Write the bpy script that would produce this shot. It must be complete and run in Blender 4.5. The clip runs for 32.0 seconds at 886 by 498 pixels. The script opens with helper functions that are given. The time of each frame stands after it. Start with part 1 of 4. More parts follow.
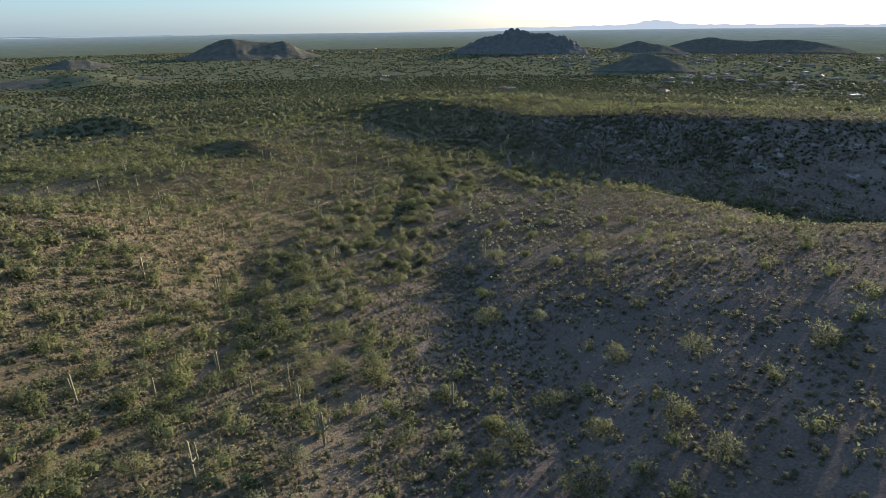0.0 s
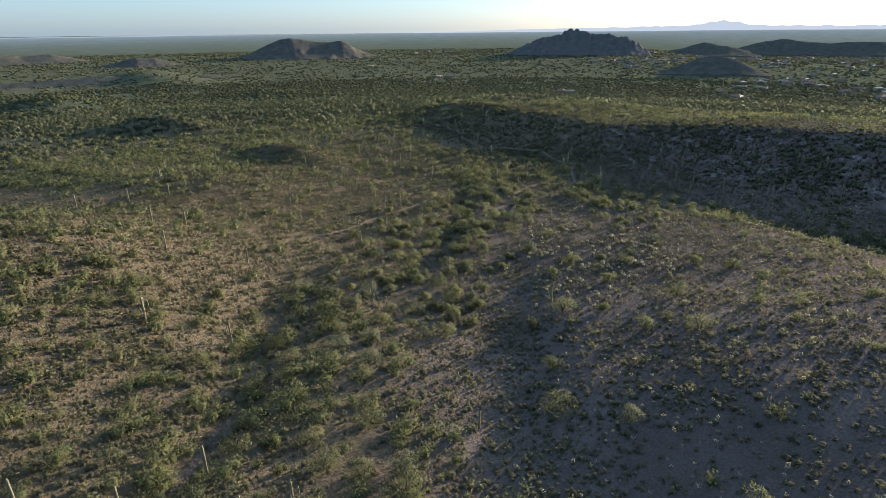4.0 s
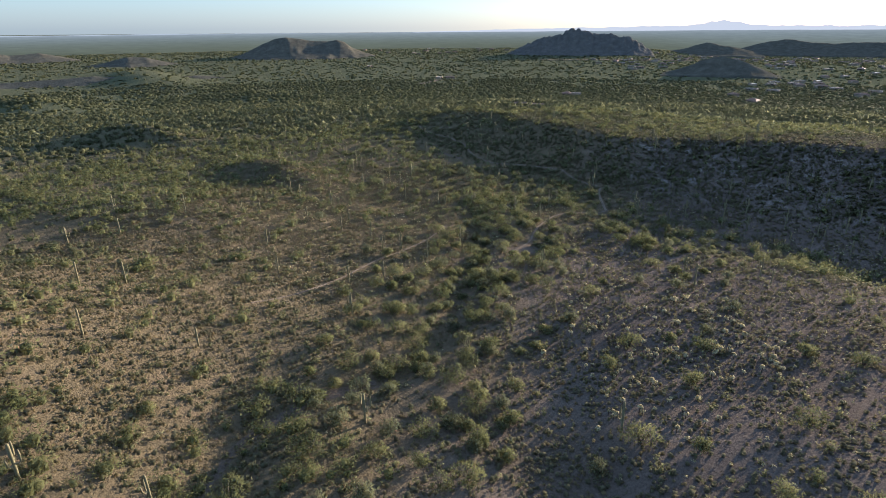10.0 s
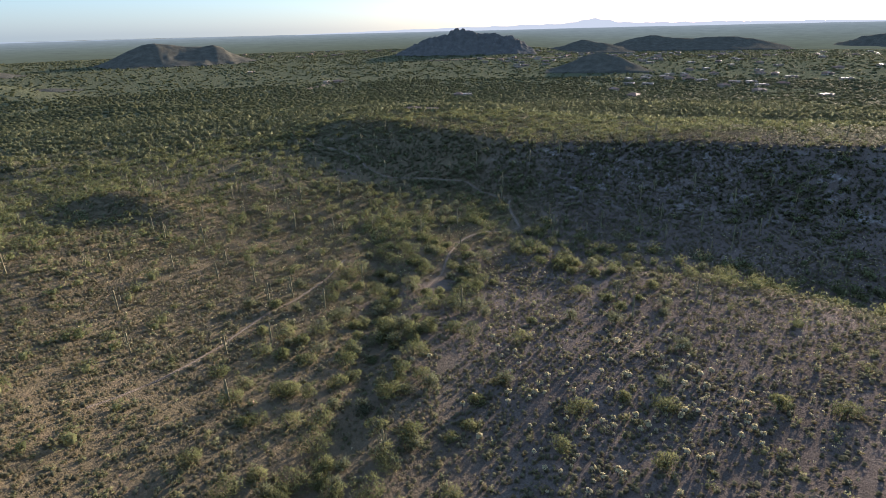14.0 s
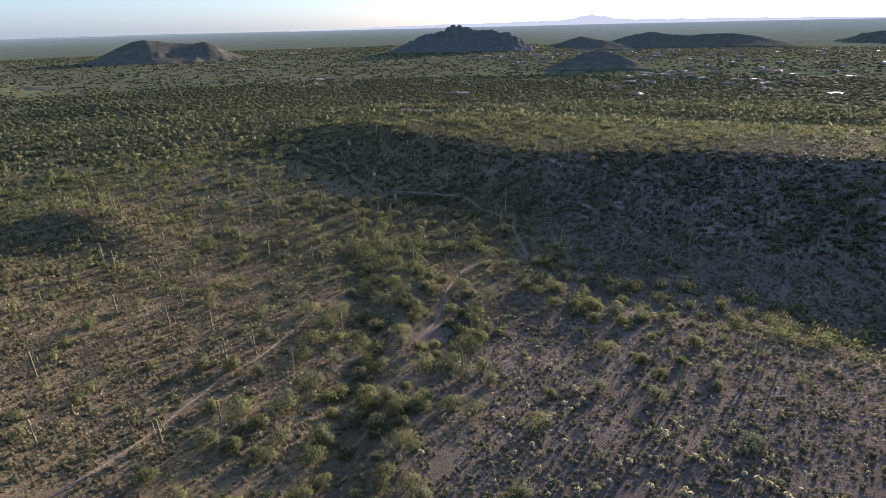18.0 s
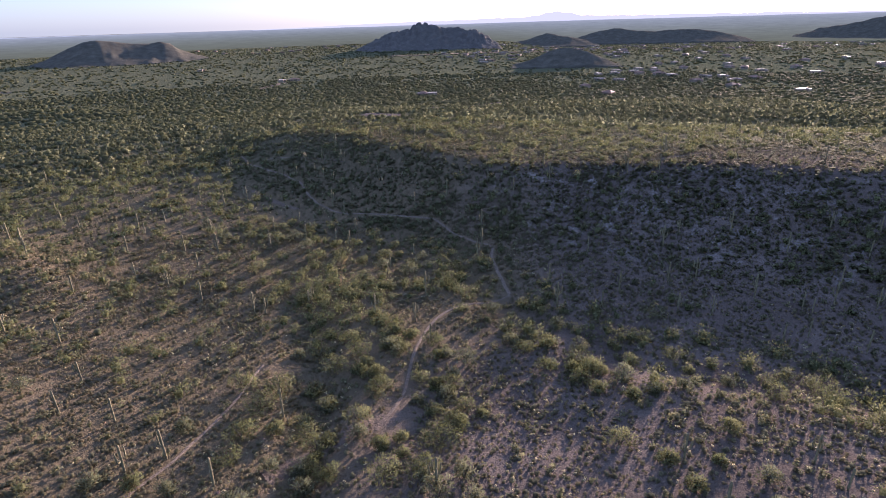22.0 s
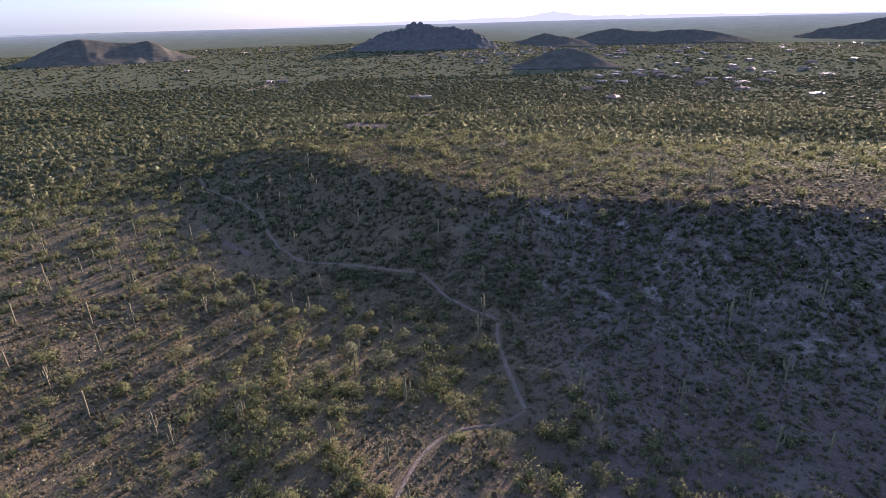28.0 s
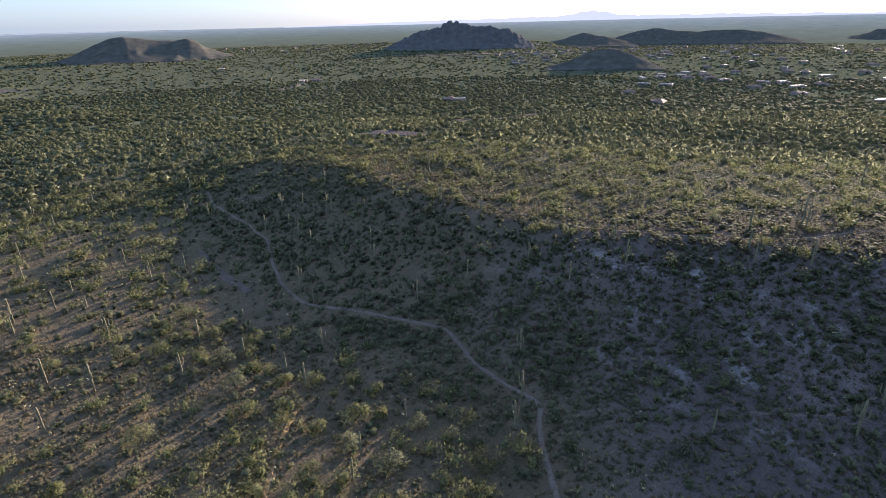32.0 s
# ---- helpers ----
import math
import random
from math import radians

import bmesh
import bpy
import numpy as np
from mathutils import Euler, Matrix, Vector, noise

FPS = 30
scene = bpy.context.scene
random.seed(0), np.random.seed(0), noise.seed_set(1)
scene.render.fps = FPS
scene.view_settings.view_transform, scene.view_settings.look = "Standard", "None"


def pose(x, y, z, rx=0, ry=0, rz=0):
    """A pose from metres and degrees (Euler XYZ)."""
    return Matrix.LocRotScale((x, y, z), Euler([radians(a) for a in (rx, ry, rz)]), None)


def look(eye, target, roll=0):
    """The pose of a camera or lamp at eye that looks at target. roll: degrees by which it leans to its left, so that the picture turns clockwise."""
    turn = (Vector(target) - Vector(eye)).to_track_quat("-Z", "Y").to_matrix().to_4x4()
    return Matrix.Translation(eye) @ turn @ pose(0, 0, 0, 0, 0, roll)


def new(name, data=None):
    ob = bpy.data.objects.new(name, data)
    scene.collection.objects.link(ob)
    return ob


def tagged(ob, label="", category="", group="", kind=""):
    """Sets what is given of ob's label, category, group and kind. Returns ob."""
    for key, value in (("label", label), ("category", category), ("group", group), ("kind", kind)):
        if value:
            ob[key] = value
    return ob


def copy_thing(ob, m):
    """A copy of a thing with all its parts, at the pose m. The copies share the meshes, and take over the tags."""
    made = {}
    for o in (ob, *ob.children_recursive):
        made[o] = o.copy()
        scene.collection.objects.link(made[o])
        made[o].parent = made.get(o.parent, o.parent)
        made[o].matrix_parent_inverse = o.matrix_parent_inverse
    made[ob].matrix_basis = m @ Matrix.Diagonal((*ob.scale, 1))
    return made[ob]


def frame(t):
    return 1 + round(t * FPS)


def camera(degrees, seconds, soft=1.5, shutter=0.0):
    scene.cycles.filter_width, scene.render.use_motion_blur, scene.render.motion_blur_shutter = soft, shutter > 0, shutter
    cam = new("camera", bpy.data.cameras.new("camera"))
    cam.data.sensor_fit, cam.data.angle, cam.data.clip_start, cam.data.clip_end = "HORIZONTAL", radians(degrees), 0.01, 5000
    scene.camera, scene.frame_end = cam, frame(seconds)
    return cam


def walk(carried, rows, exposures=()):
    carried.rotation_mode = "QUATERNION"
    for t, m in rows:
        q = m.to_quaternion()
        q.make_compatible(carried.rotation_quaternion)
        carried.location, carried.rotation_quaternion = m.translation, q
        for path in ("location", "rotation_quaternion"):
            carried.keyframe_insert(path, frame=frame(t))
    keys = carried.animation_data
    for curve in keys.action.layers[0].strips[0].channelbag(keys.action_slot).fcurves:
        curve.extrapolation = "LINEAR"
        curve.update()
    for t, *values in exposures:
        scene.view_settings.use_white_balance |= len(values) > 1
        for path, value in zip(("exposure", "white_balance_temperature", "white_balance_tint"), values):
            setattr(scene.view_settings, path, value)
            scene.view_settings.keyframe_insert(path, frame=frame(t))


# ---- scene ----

# ---- camera ----
cam = camera(77.26, 32.0, soft=0.9)
# seconds, place in metres, turn to the left, tilt up, roll in degrees
FLIGHT = [
    (0.0, 0.00, 0.00, 58.00, 0.00, -21.76, -0.80),
    (0.5, 0.30, 2.97, 57.92, 1.09, -21.72, -0.72),
    (1.0, 0.25, 5.95, 57.82, 1.71, -21.71, -0.73),
    (1.5, 0.19, 9.07, 57.63, 2.80, -21.70, -0.67),
    (2.0, -0.22, 12.08, 57.60, 3.40, -21.71, -0.64),
    (2.5, -0.46, 15.15, 57.46, 3.96, -21.67, -0.68),
    (3.0, -0.82, 18.23, 57.43, 5.26, -21.66, -0.64),
    (3.5, -1.34, 21.25, 57.48, 5.35, -21.67, -0.62),
    (5.5, -3.91, 33.07, 57.82, 5.22, -21.67, -0.59),
    (6.0, -4.51, 35.95, 57.87, 5.18, -21.73, -0.47),
    (6.5, -5.26, 38.85, 57.91, 5.05, -21.74, -0.45),
    (7.0, -5.84, 41.84, 57.99, 5.03, -21.76, -0.42),
    (7.5, -6.39, 44.82, 58.04, 5.03, -21.75, -0.49),
    (8.0, -6.76, 47.81, 58.06, 5.05, -21.74, -0.56),
    (8.5, -7.15, 50.79, 58.03, 5.06, -21.70, -0.60),
    (9.0, -7.60, 53.83, 58.09, 5.07, -21.73, -0.53),
    (9.5, -8.11, 56.76, 58.18, 5.05, -21.74, -0.52),
    (10.0, -8.47, 59.68, 58.29, 5.11, -21.75, -0.49),
    (10.5, -8.77, 62.64, 58.40, 4.03, -21.75, -0.63),
    (11.0, -9.07, 65.51, 58.51, 2.10, -21.74, -0.82),
    (11.5, -9.23, 68.40, 58.51, -1.17, -21.76, -1.06),
    (12.0, -9.29, 71.45, 58.48, -3.34, -21.76, -1.19),
    (12.5, -9.37, 74.41, 58.45, -5.46, -21.78, -1.32),
    (13.0, -9.26, 77.28, 58.52, -5.57, -21.77, -1.37),
    (13.5, -9.16, 80.23, 58.67, -5.58, -21.78, -1.40),
    (14.0, -8.97, 83.21, 58.77, -5.55, -21.82, -1.45),
    (14.5, -8.81, 86.24, 58.85, -5.57, -21.86, -1.40),
    (16.5, -7.29, 98.76, 58.71, -5.55, -21.96, -1.46),
    (17.0, -6.91, 101.82, 58.64, -5.55, -22.04, -1.35),
    (17.5, -6.50, 104.91, 58.72, -5.55, -22.09, -1.37),
    (18.0, -6.11, 107.96, 58.84, -5.92, -22.14, -1.41),
    (18.5, -5.59, 111.01, 58.89, -5.95, -22.14, -1.42),
    (19.0, -4.96, 114.14, 58.85, -5.93, -22.13, -1.50),
    (19.5, -4.46, 117.31, 58.82, -8.25, -22.21, -1.60),
    (20.0, -3.99, 120.38, 58.79, -8.82, -22.25, -1.64),
    (20.5, -3.41, 123.51, 58.83, -8.92, -22.31, -1.72),
    (21.0, -2.90, 126.67, 58.96, -8.95, -22.35, -1.76),
    (21.5, -2.42, 129.88, 59.08, -8.96, -22.43, -1.77),
    (22.0, -1.95, 133.16, 59.16, -9.01, -22.45, -1.76),
    (22.5, -1.42, 136.50, 59.19, -9.06, -22.50, -1.72),
    (23.0, -0.74, 139.95, 59.19, -9.16, -22.54, -1.61),
    (23.5, 0.08, 143.50, 59.20, -9.19, -22.54, -1.67),
    (24.0, 0.96, 147.04, 59.14, -9.16, -22.53, -1.72),
    (24.5, 1.72, 150.54, 59.00, -9.19, -22.47, -1.74),
    (25.0, 2.36, 154.05, 58.86, -9.30, -22.44, -1.60),
    (25.5, 3.06, 157.53, 58.66, -9.34, -22.43, -1.59),
    (27.5, 5.72, 170.29, 58.85, -9.49, -22.51, -1.63),
    (28.0, 6.36, 173.49, 58.95, -9.49, -22.51, -1.58),
    (28.5, 6.93, 176.68, 59.01, -9.54, -22.52, -1.55),
    (29.0, 7.44, 179.86, 59.05, -9.58, -22.54, -1.53),
    (29.5, 8.02, 183.11, 59.07, -9.62, -22.56, -1.49),
    (30.0, 8.73, 186.47, 59.08, -9.61, -22.61, -1.53),
    (30.5, 9.36, 189.89, 59.02, -8.55, -22.59, -1.56),
    (31.0, 10.11, 193.21, 58.94, -7.35, -22.54, -1.52),
    (31.5, 10.62, 196.46, 58.89, -6.13, -22.53, -1.38),
    (32.0, 11.01, 199.69, 58.92, -6.06, -22.52, -1.41),
]


def flown(x, y, z, turn, tilt, roll):
    a, b = radians(turn), radians(tilt)
    ahead = Vector((-math.sin(a) * math.cos(b), math.cos(a) * math.cos(b), math.sin(b)))
    return look((x, y, z), Vector((x, y, z)) + ahead, roll)


LIGHT_METER = [(0.0, 1.42, 5600, 10), (9.0, 1.57, 5700, 14), (19.0, 1.57, 5650, 23), (20.0, 1.76, 5650, 36), (30.0, 1.8, 5650, 36), (31.0, 1.78, 5600, 26), (32.0, 1.78, 5600, 23)]
walk(cam, [(r[0], flown(*r[1:])) for r in FLIGHT], LIGHT_METER)
# ---- light ----
SUN_SIDE, SUN_HIGH = radians(44.0), radians(9.8)
world = bpy.data.worlds.new("sky")
world.use_nodes = True
scene.world = world
wn = world.node_tree
sky = wn.nodes.new("ShaderNodeTexSky")
sky.sky_type, sky.sun_disc = "NISHITA", False
sky.sun_elevation, sky.sun_rotation = SUN_HIGH, SUN_SIDE
sky.altitude, sky.air_density, sky.dust_density, sky.ozone_density = 700, 1.0, 1.6, 3.0
wn.nodes["Background"].inputs["Strength"].default_value = 0.148
haze = wn.nodes.new("ShaderNodeMix")
haze.data_type = "RGBA"
haze.inputs[0].default_value = 0.62
haze.inputs[7].default_value = (0.86, 1.12, 1.32, 1)
wn.links.new(sky.outputs[0], haze.inputs[6])
wn.links.new(haze.outputs[2], wn.nodes["Background"].inputs[0])
sun = new("sun", bpy.data.lights.new("sun", "SUN"))
sun.data.energy, sun.data.angle, sun.data.color = 4.7, radians(0.6), (1.0, 0.78, 0.52)
sun_way = Vector((math.sin(SUN_SIDE) * math.cos(SUN_HIGH), math.cos(SUN_SIDE) * math.cos(SUN_HIGH), math.sin(SUN_HIGH)))
sun.matrix_world = look(sun_way * 400, (0, 0, 0))


# ---- materials ----
def material(name, rough=0.9):
    m = bpy.data.materials.new(name)
    m.use_nodes = True
    b = m.node_tree.nodes["Principled BSDF"]
    b.inputs["Roughness"].default_value = rough
    b.inputs["Specular IOR Level"].default_value = 0.2
    return m, m.node_tree, b


def node(tree, kind, **put):
    n = tree.nodes.new(kind)
    for key, value in put.items():
        n.inputs[key].default_value = value
    return n


def noise_node(tree, scale, detail=6.0, rough=0.6):
    co = tree.nodes.new("ShaderNodeNewGeometry")
    n = node(tree, "ShaderNodeTexNoise", Scale=scale, Detail=detail, Roughness=rough)
    tree.links.new(co.outputs["Position"], n.inputs["Vector"])
    return n.outputs["Fac"]


def ramp(tree, fac, *stops):
    r = tree.nodes.new("ShaderNodeValToRGB")
    while len(r.color_ramp.elements) < len(stops):
        r.color_ramp.elements.new(0.5)
    for e, (p, c) in zip(r.color_ramp.elements, stops):
        e.position, e.color = p, (*c, 1) if len(c) == 3 else c
    tree.links.new(fac, r.inputs[0])
    return r.outputs[0]


def blend(tree, fac, a, b, how="MIX"):
    m = tree.nodes.new("ShaderNodeMix")
    m.data_type, m.blend_type = "RGBA", how
    for value, slot in ((fac, 0), (a, 6), (b, 7)):
        if isinstance(value, bpy.types.NodeSocket):
            tree.links.new(value, m.inputs[slot])
        elif slot == 0:
            m.inputs[0].default_value = value
        else:
            m.inputs[slot].default_value = (*value, 1)
    return m.outputs[2]


def bump(tree, shader, height, strength, distance):
    b = node(tree, "ShaderNodeBump", Strength=strength, Distance=distance)
    tree.links.new(height, b.inputs["Height"])
    tree.links.new(b.outputs[0], shader.inputs["Normal"])


def soil(name, dark, mid, light, cover=None, extra=None):
    """Stony desert soil: grain, patches and pebbles."""
    m, t, b = material(name, 1.0)
    b.inputs["Specular IOR Level"].default_value = 0.0
    patches = ramp(t, noise_node(t, 0.06, 5), (0.3, dark), (0.52, mid), (0.72, light))
    grit = ramp(t, noise_node(t, 3.0, 8, 0.75), (0.3, (0.45, 0.45, 0.47)), (0.62, (1.15, 1.12, 1.08)))
    colour = blend(t, 1.0, patches, grit, "MULTIPLY")
    if extra:
        colour = extra(t, colour)
    t.links.new(colour, b.inputs["Base Color"])
    bump(t, b, noise_node(t, 1.3, 9, 0.72), 1.0, 0.5)
    return m


def tone_leaf(name, low, high, through_light=0.35, rough=0.7, gaps=0.0):
    """Leaves: each plant has its own tone, each leaf a little more."""
    m, t, b = material(name, rough)
    b.inputs["Specular IOR Level"].default_value = 0.03
    tone = t.nodes.new("ShaderNodeAttribute")
    tone.attribute_name = "tone"
    geo = t.nodes.new("ShaderNodeNewGeometry")
    info = t.nodes.new("ShaderNodeObjectInfo")
    add = t.nodes.new("ShaderNodeMath")
    add.operation = "ADD"
    t.links.new(tone.outputs["Fac"], add.inputs[0])
    t.links.new(info.outputs["Random"], add.inputs[1])
    part_of = t.nodes.new("ShaderNodeMath")
    part_of.operation = "FRACT"
    t.links.new(add.outputs[0], part_of.inputs[0])
    colour = ramp(t, part_of.outputs[0], (0.0, low), (1.0, high))
    leaf = ramp(t, geo.outputs["Random Per Island"], (0.0, (0.76, 0.78, 0.76)), (1.0, (1.18, 1.16, 1.1)))
    colour = blend(t, 1.0, colour, leaf, "MULTIPLY")
    colour = blend(t, 1.0, colour, ramp(t, noise_node(t, 4.0, 4, 0.7), (0.35, (0.72, 0.73, 0.72)), (0.65, (1.2, 1.18, 1.12))), "MULTIPLY")
    t.links.new(colour, b.inputs["Base Color"])
    back = t.nodes.new("ShaderNodeBsdfTranslucent")
    t.links.new(colour, back.inputs["Color"])
    mix = node(t, "ShaderNodeMixShader", Fac=through_light)
    t.links.new(b.outputs[0], mix.inputs[1])
    t.links.new(back.outputs[0], mix.inputs[2])
    if gaps:
        clear = t.nodes.new("ShaderNodeBsdfTransparent")
        thin = node(t, "ShaderNodeMixShader", Fac=gaps)
        t.links.new(mix.outputs[0], thin.inputs[1])
        t.links.new(clear.outputs[0], thin.inputs[2])
        mix = thin
    t.links.new(mix.outputs[0], t.nodes["Material Output"].inputs[0])
    return m


def caliche(t, colour):
    """Pale bare patches where the slope is washed out."""
    at = t.nodes.new("ShaderNodeAttribute")
    at.attribute_name = "bare"
    spots = ramp(t, noise_node(t, 0.13, 7, 0.75), (0.53, (0, 0, 0)), (0.66, (1, 1, 1)))
    m = t.nodes.new("ShaderNodeMath")
    m.operation = "MULTIPLY"
    t.links.new(at.outputs["Fac"], m.inputs[0])
    t.links.new(spots, m.inputs[1])
    return blend(t, m.outputs[0], colour, (0.34, 0.315, 0.3))


def dry_grass(t, colour):
    """Warm soil under a thin cover of dead annual grass."""
    at = t.nodes.new("ShaderNodeAttribute")
    at.attribute_name = "grass"
    c = ramp(t, noise_node(t, 0.22, 8, 0.72), (0.32, (0.118, 0.1, 0.064)), (0.55, (0.168, 0.138, 0.092)), (0.75, (0.212, 0.16, 0.116)))
    return blend(t, at.outputs["Fac"], colour, blend(t, 1.0, c, ramp(t, noise_node(t, 2.6, 8, 0.8), (0.3, (0.55, 0.55, 0.5)), (0.65, (1.15, 1.12, 1.0))), "MULTIPLY"))


def far_scrub(t, colour):
    """Out on the plain the scrub closes up to a cover of grey green."""
    at = t.nodes.new("ShaderNodeAttribute")
    at.attribute_name = "scrub"
    c = ramp(t, noise_node(t, 0.035, 9, 0.75), (0.3, (0.088, 0.097, 0.056)), (0.55, (0.12, 0.124, 0.075)), (0.78, (0.158, 0.152, 0.1)))
    return blend(t, at.outputs["Fac"], colour, c)


SOIL = soil("stony desert soil", (0.112, 0.095, 0.087), (0.153, 0.13, 0.12), (0.205, 0.176, 0.162), extra=lambda t, c: far_scrub(t, dry_grass(t, caliche(t, c))))
TRAIL = soil("trodden pale dirt", (0.175, 0.146, 0.118), (0.225, 0.188, 0.153), (0.275, 0.23, 0.188))
OCHRE = soil("ochre bank dirt", (0.28, 0.2, 0.1), (0.35, 0.25, 0.13), (0.42, 0.3, 0.17))
LOT = soil("graded pale dirt", (0.1, 0.09, 0.084), (0.13, 0.117, 0.109), (0.16, 0.144, 0.133))
SAND = soil("wash sand", (0.13, 0.108, 0.088), (0.17, 0.14, 0.115), (0.21, 0.175, 0.145))
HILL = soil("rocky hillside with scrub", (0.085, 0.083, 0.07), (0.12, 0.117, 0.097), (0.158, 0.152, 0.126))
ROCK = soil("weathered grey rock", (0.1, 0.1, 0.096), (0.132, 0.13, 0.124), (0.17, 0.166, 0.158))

# ---- the lie of the land ----
def lattice(ix, iy, seed):
    h = np.sin(ix * 127.1 + iy * 311.7 + seed * 74.7) * 43758.5453
    return h - np.floor(h)


def rough_land(x, y, size, seed, octaves=3):
    """Smooth noise from -1 to 1."""
    total, amp, norm = 0, 1.0, 0
    for k in range(octaves):
        u, v = np.asarray(x, float) / size * 2**k, np.asarray(y, float) / size * 2**k
        iu, iv = np.floor(u), np.floor(v)
        fu, fv = u - iu, v - iv
        fu, fv = fu * fu * (3 - 2 * fu), fv * fv * (3 - 2 * fv)
        s = seed + 13 * k
        a = lattice(iu, iv, s) * (1 - fu) + lattice(iu + 1, iv, s) * fu
        b = lattice(iu, iv + 1, s) * (1 - fu) + lattice(iu + 1, iv + 1, s) * fu
        total, norm = total + amp * (a * (1 - fv) + b * fv), norm + amp
        amp *= 0.5
    return total / norm * 2 - 1


def ease(v, a, b):
    v = np.clip((np.asarray(v, float) - a) / (b - a), 0, 1)
    return v * v * (3 - 2 * v)


def along(line, x, y):
    """Distance to a line of points, how far along it (0 to 1), and the side (+1 to its right)."""
    best = np.full(np.shape(x), 1e9)
    where, side = np.zeros(np.shape(x)), np.ones(np.shape(x))
    n = len(line) - 1
    for k in range(n):
        (ax, ay), (bx, by) = line[k][:2], line[k + 1][:2]
        dx, dy = bx - ax, by - ay
        f = np.clip(((x - ax) * dx + (y - ay) * dy) / (dx * dx + dy * dy), 0, 1)
        d = np.hypot(x - ax - f * dx, y - ay - f * dy)
        near = d < best
        best = np.where(near, d, best)
        where = np.where(near, (k + f) / n, where)
        side = np.where(near, np.sign((x - ax) * dy - (y - ay) * dx), side)
    return best, where, side


# crest of the shaded ridge: x, y, height
RIDGE = [(-93, 449, -5), (-57, 438, 4.2), (-21, 423, 8.8), (2.5, 392, 10.9), (22.5, 360.5, 12), (39, 336, 11.6), (57.5, 322, 11.2), (72.5, 311, 12.6), (89, 297, 14.4), (104, 286.5, 16.6), (137.5, 260.5, 18.2), (183.5, 235.5, 19.6), (249, 205, 18.6), (329, 170, 19.2), (460, 130, 16)]
WASH_MAIN = [(-50, 46), (-41, 63), (-38.5, 76), (-39.5, 92), (-44, 107), (-44, 120), (-36, 131), (-26, 138), (-18, 152), (-15, 170), (-12, 205), (-14, 240), (-24, 270), (-34, 300)]
SPUR_EDGE = [(34, 204), (57, 188), (76, 160), (94, 142), (112, 129), (150, 104), (230, 55)]
WASH_SIDE = [(190, 122), (140, 152), (105, 174), (80, 187), (62, 198), (44, 211), (34, 230), (20, 262), (-8, 282), (-34, 300), (-50, 335), (-76, 375), (-130, 415), (-220, 470)]


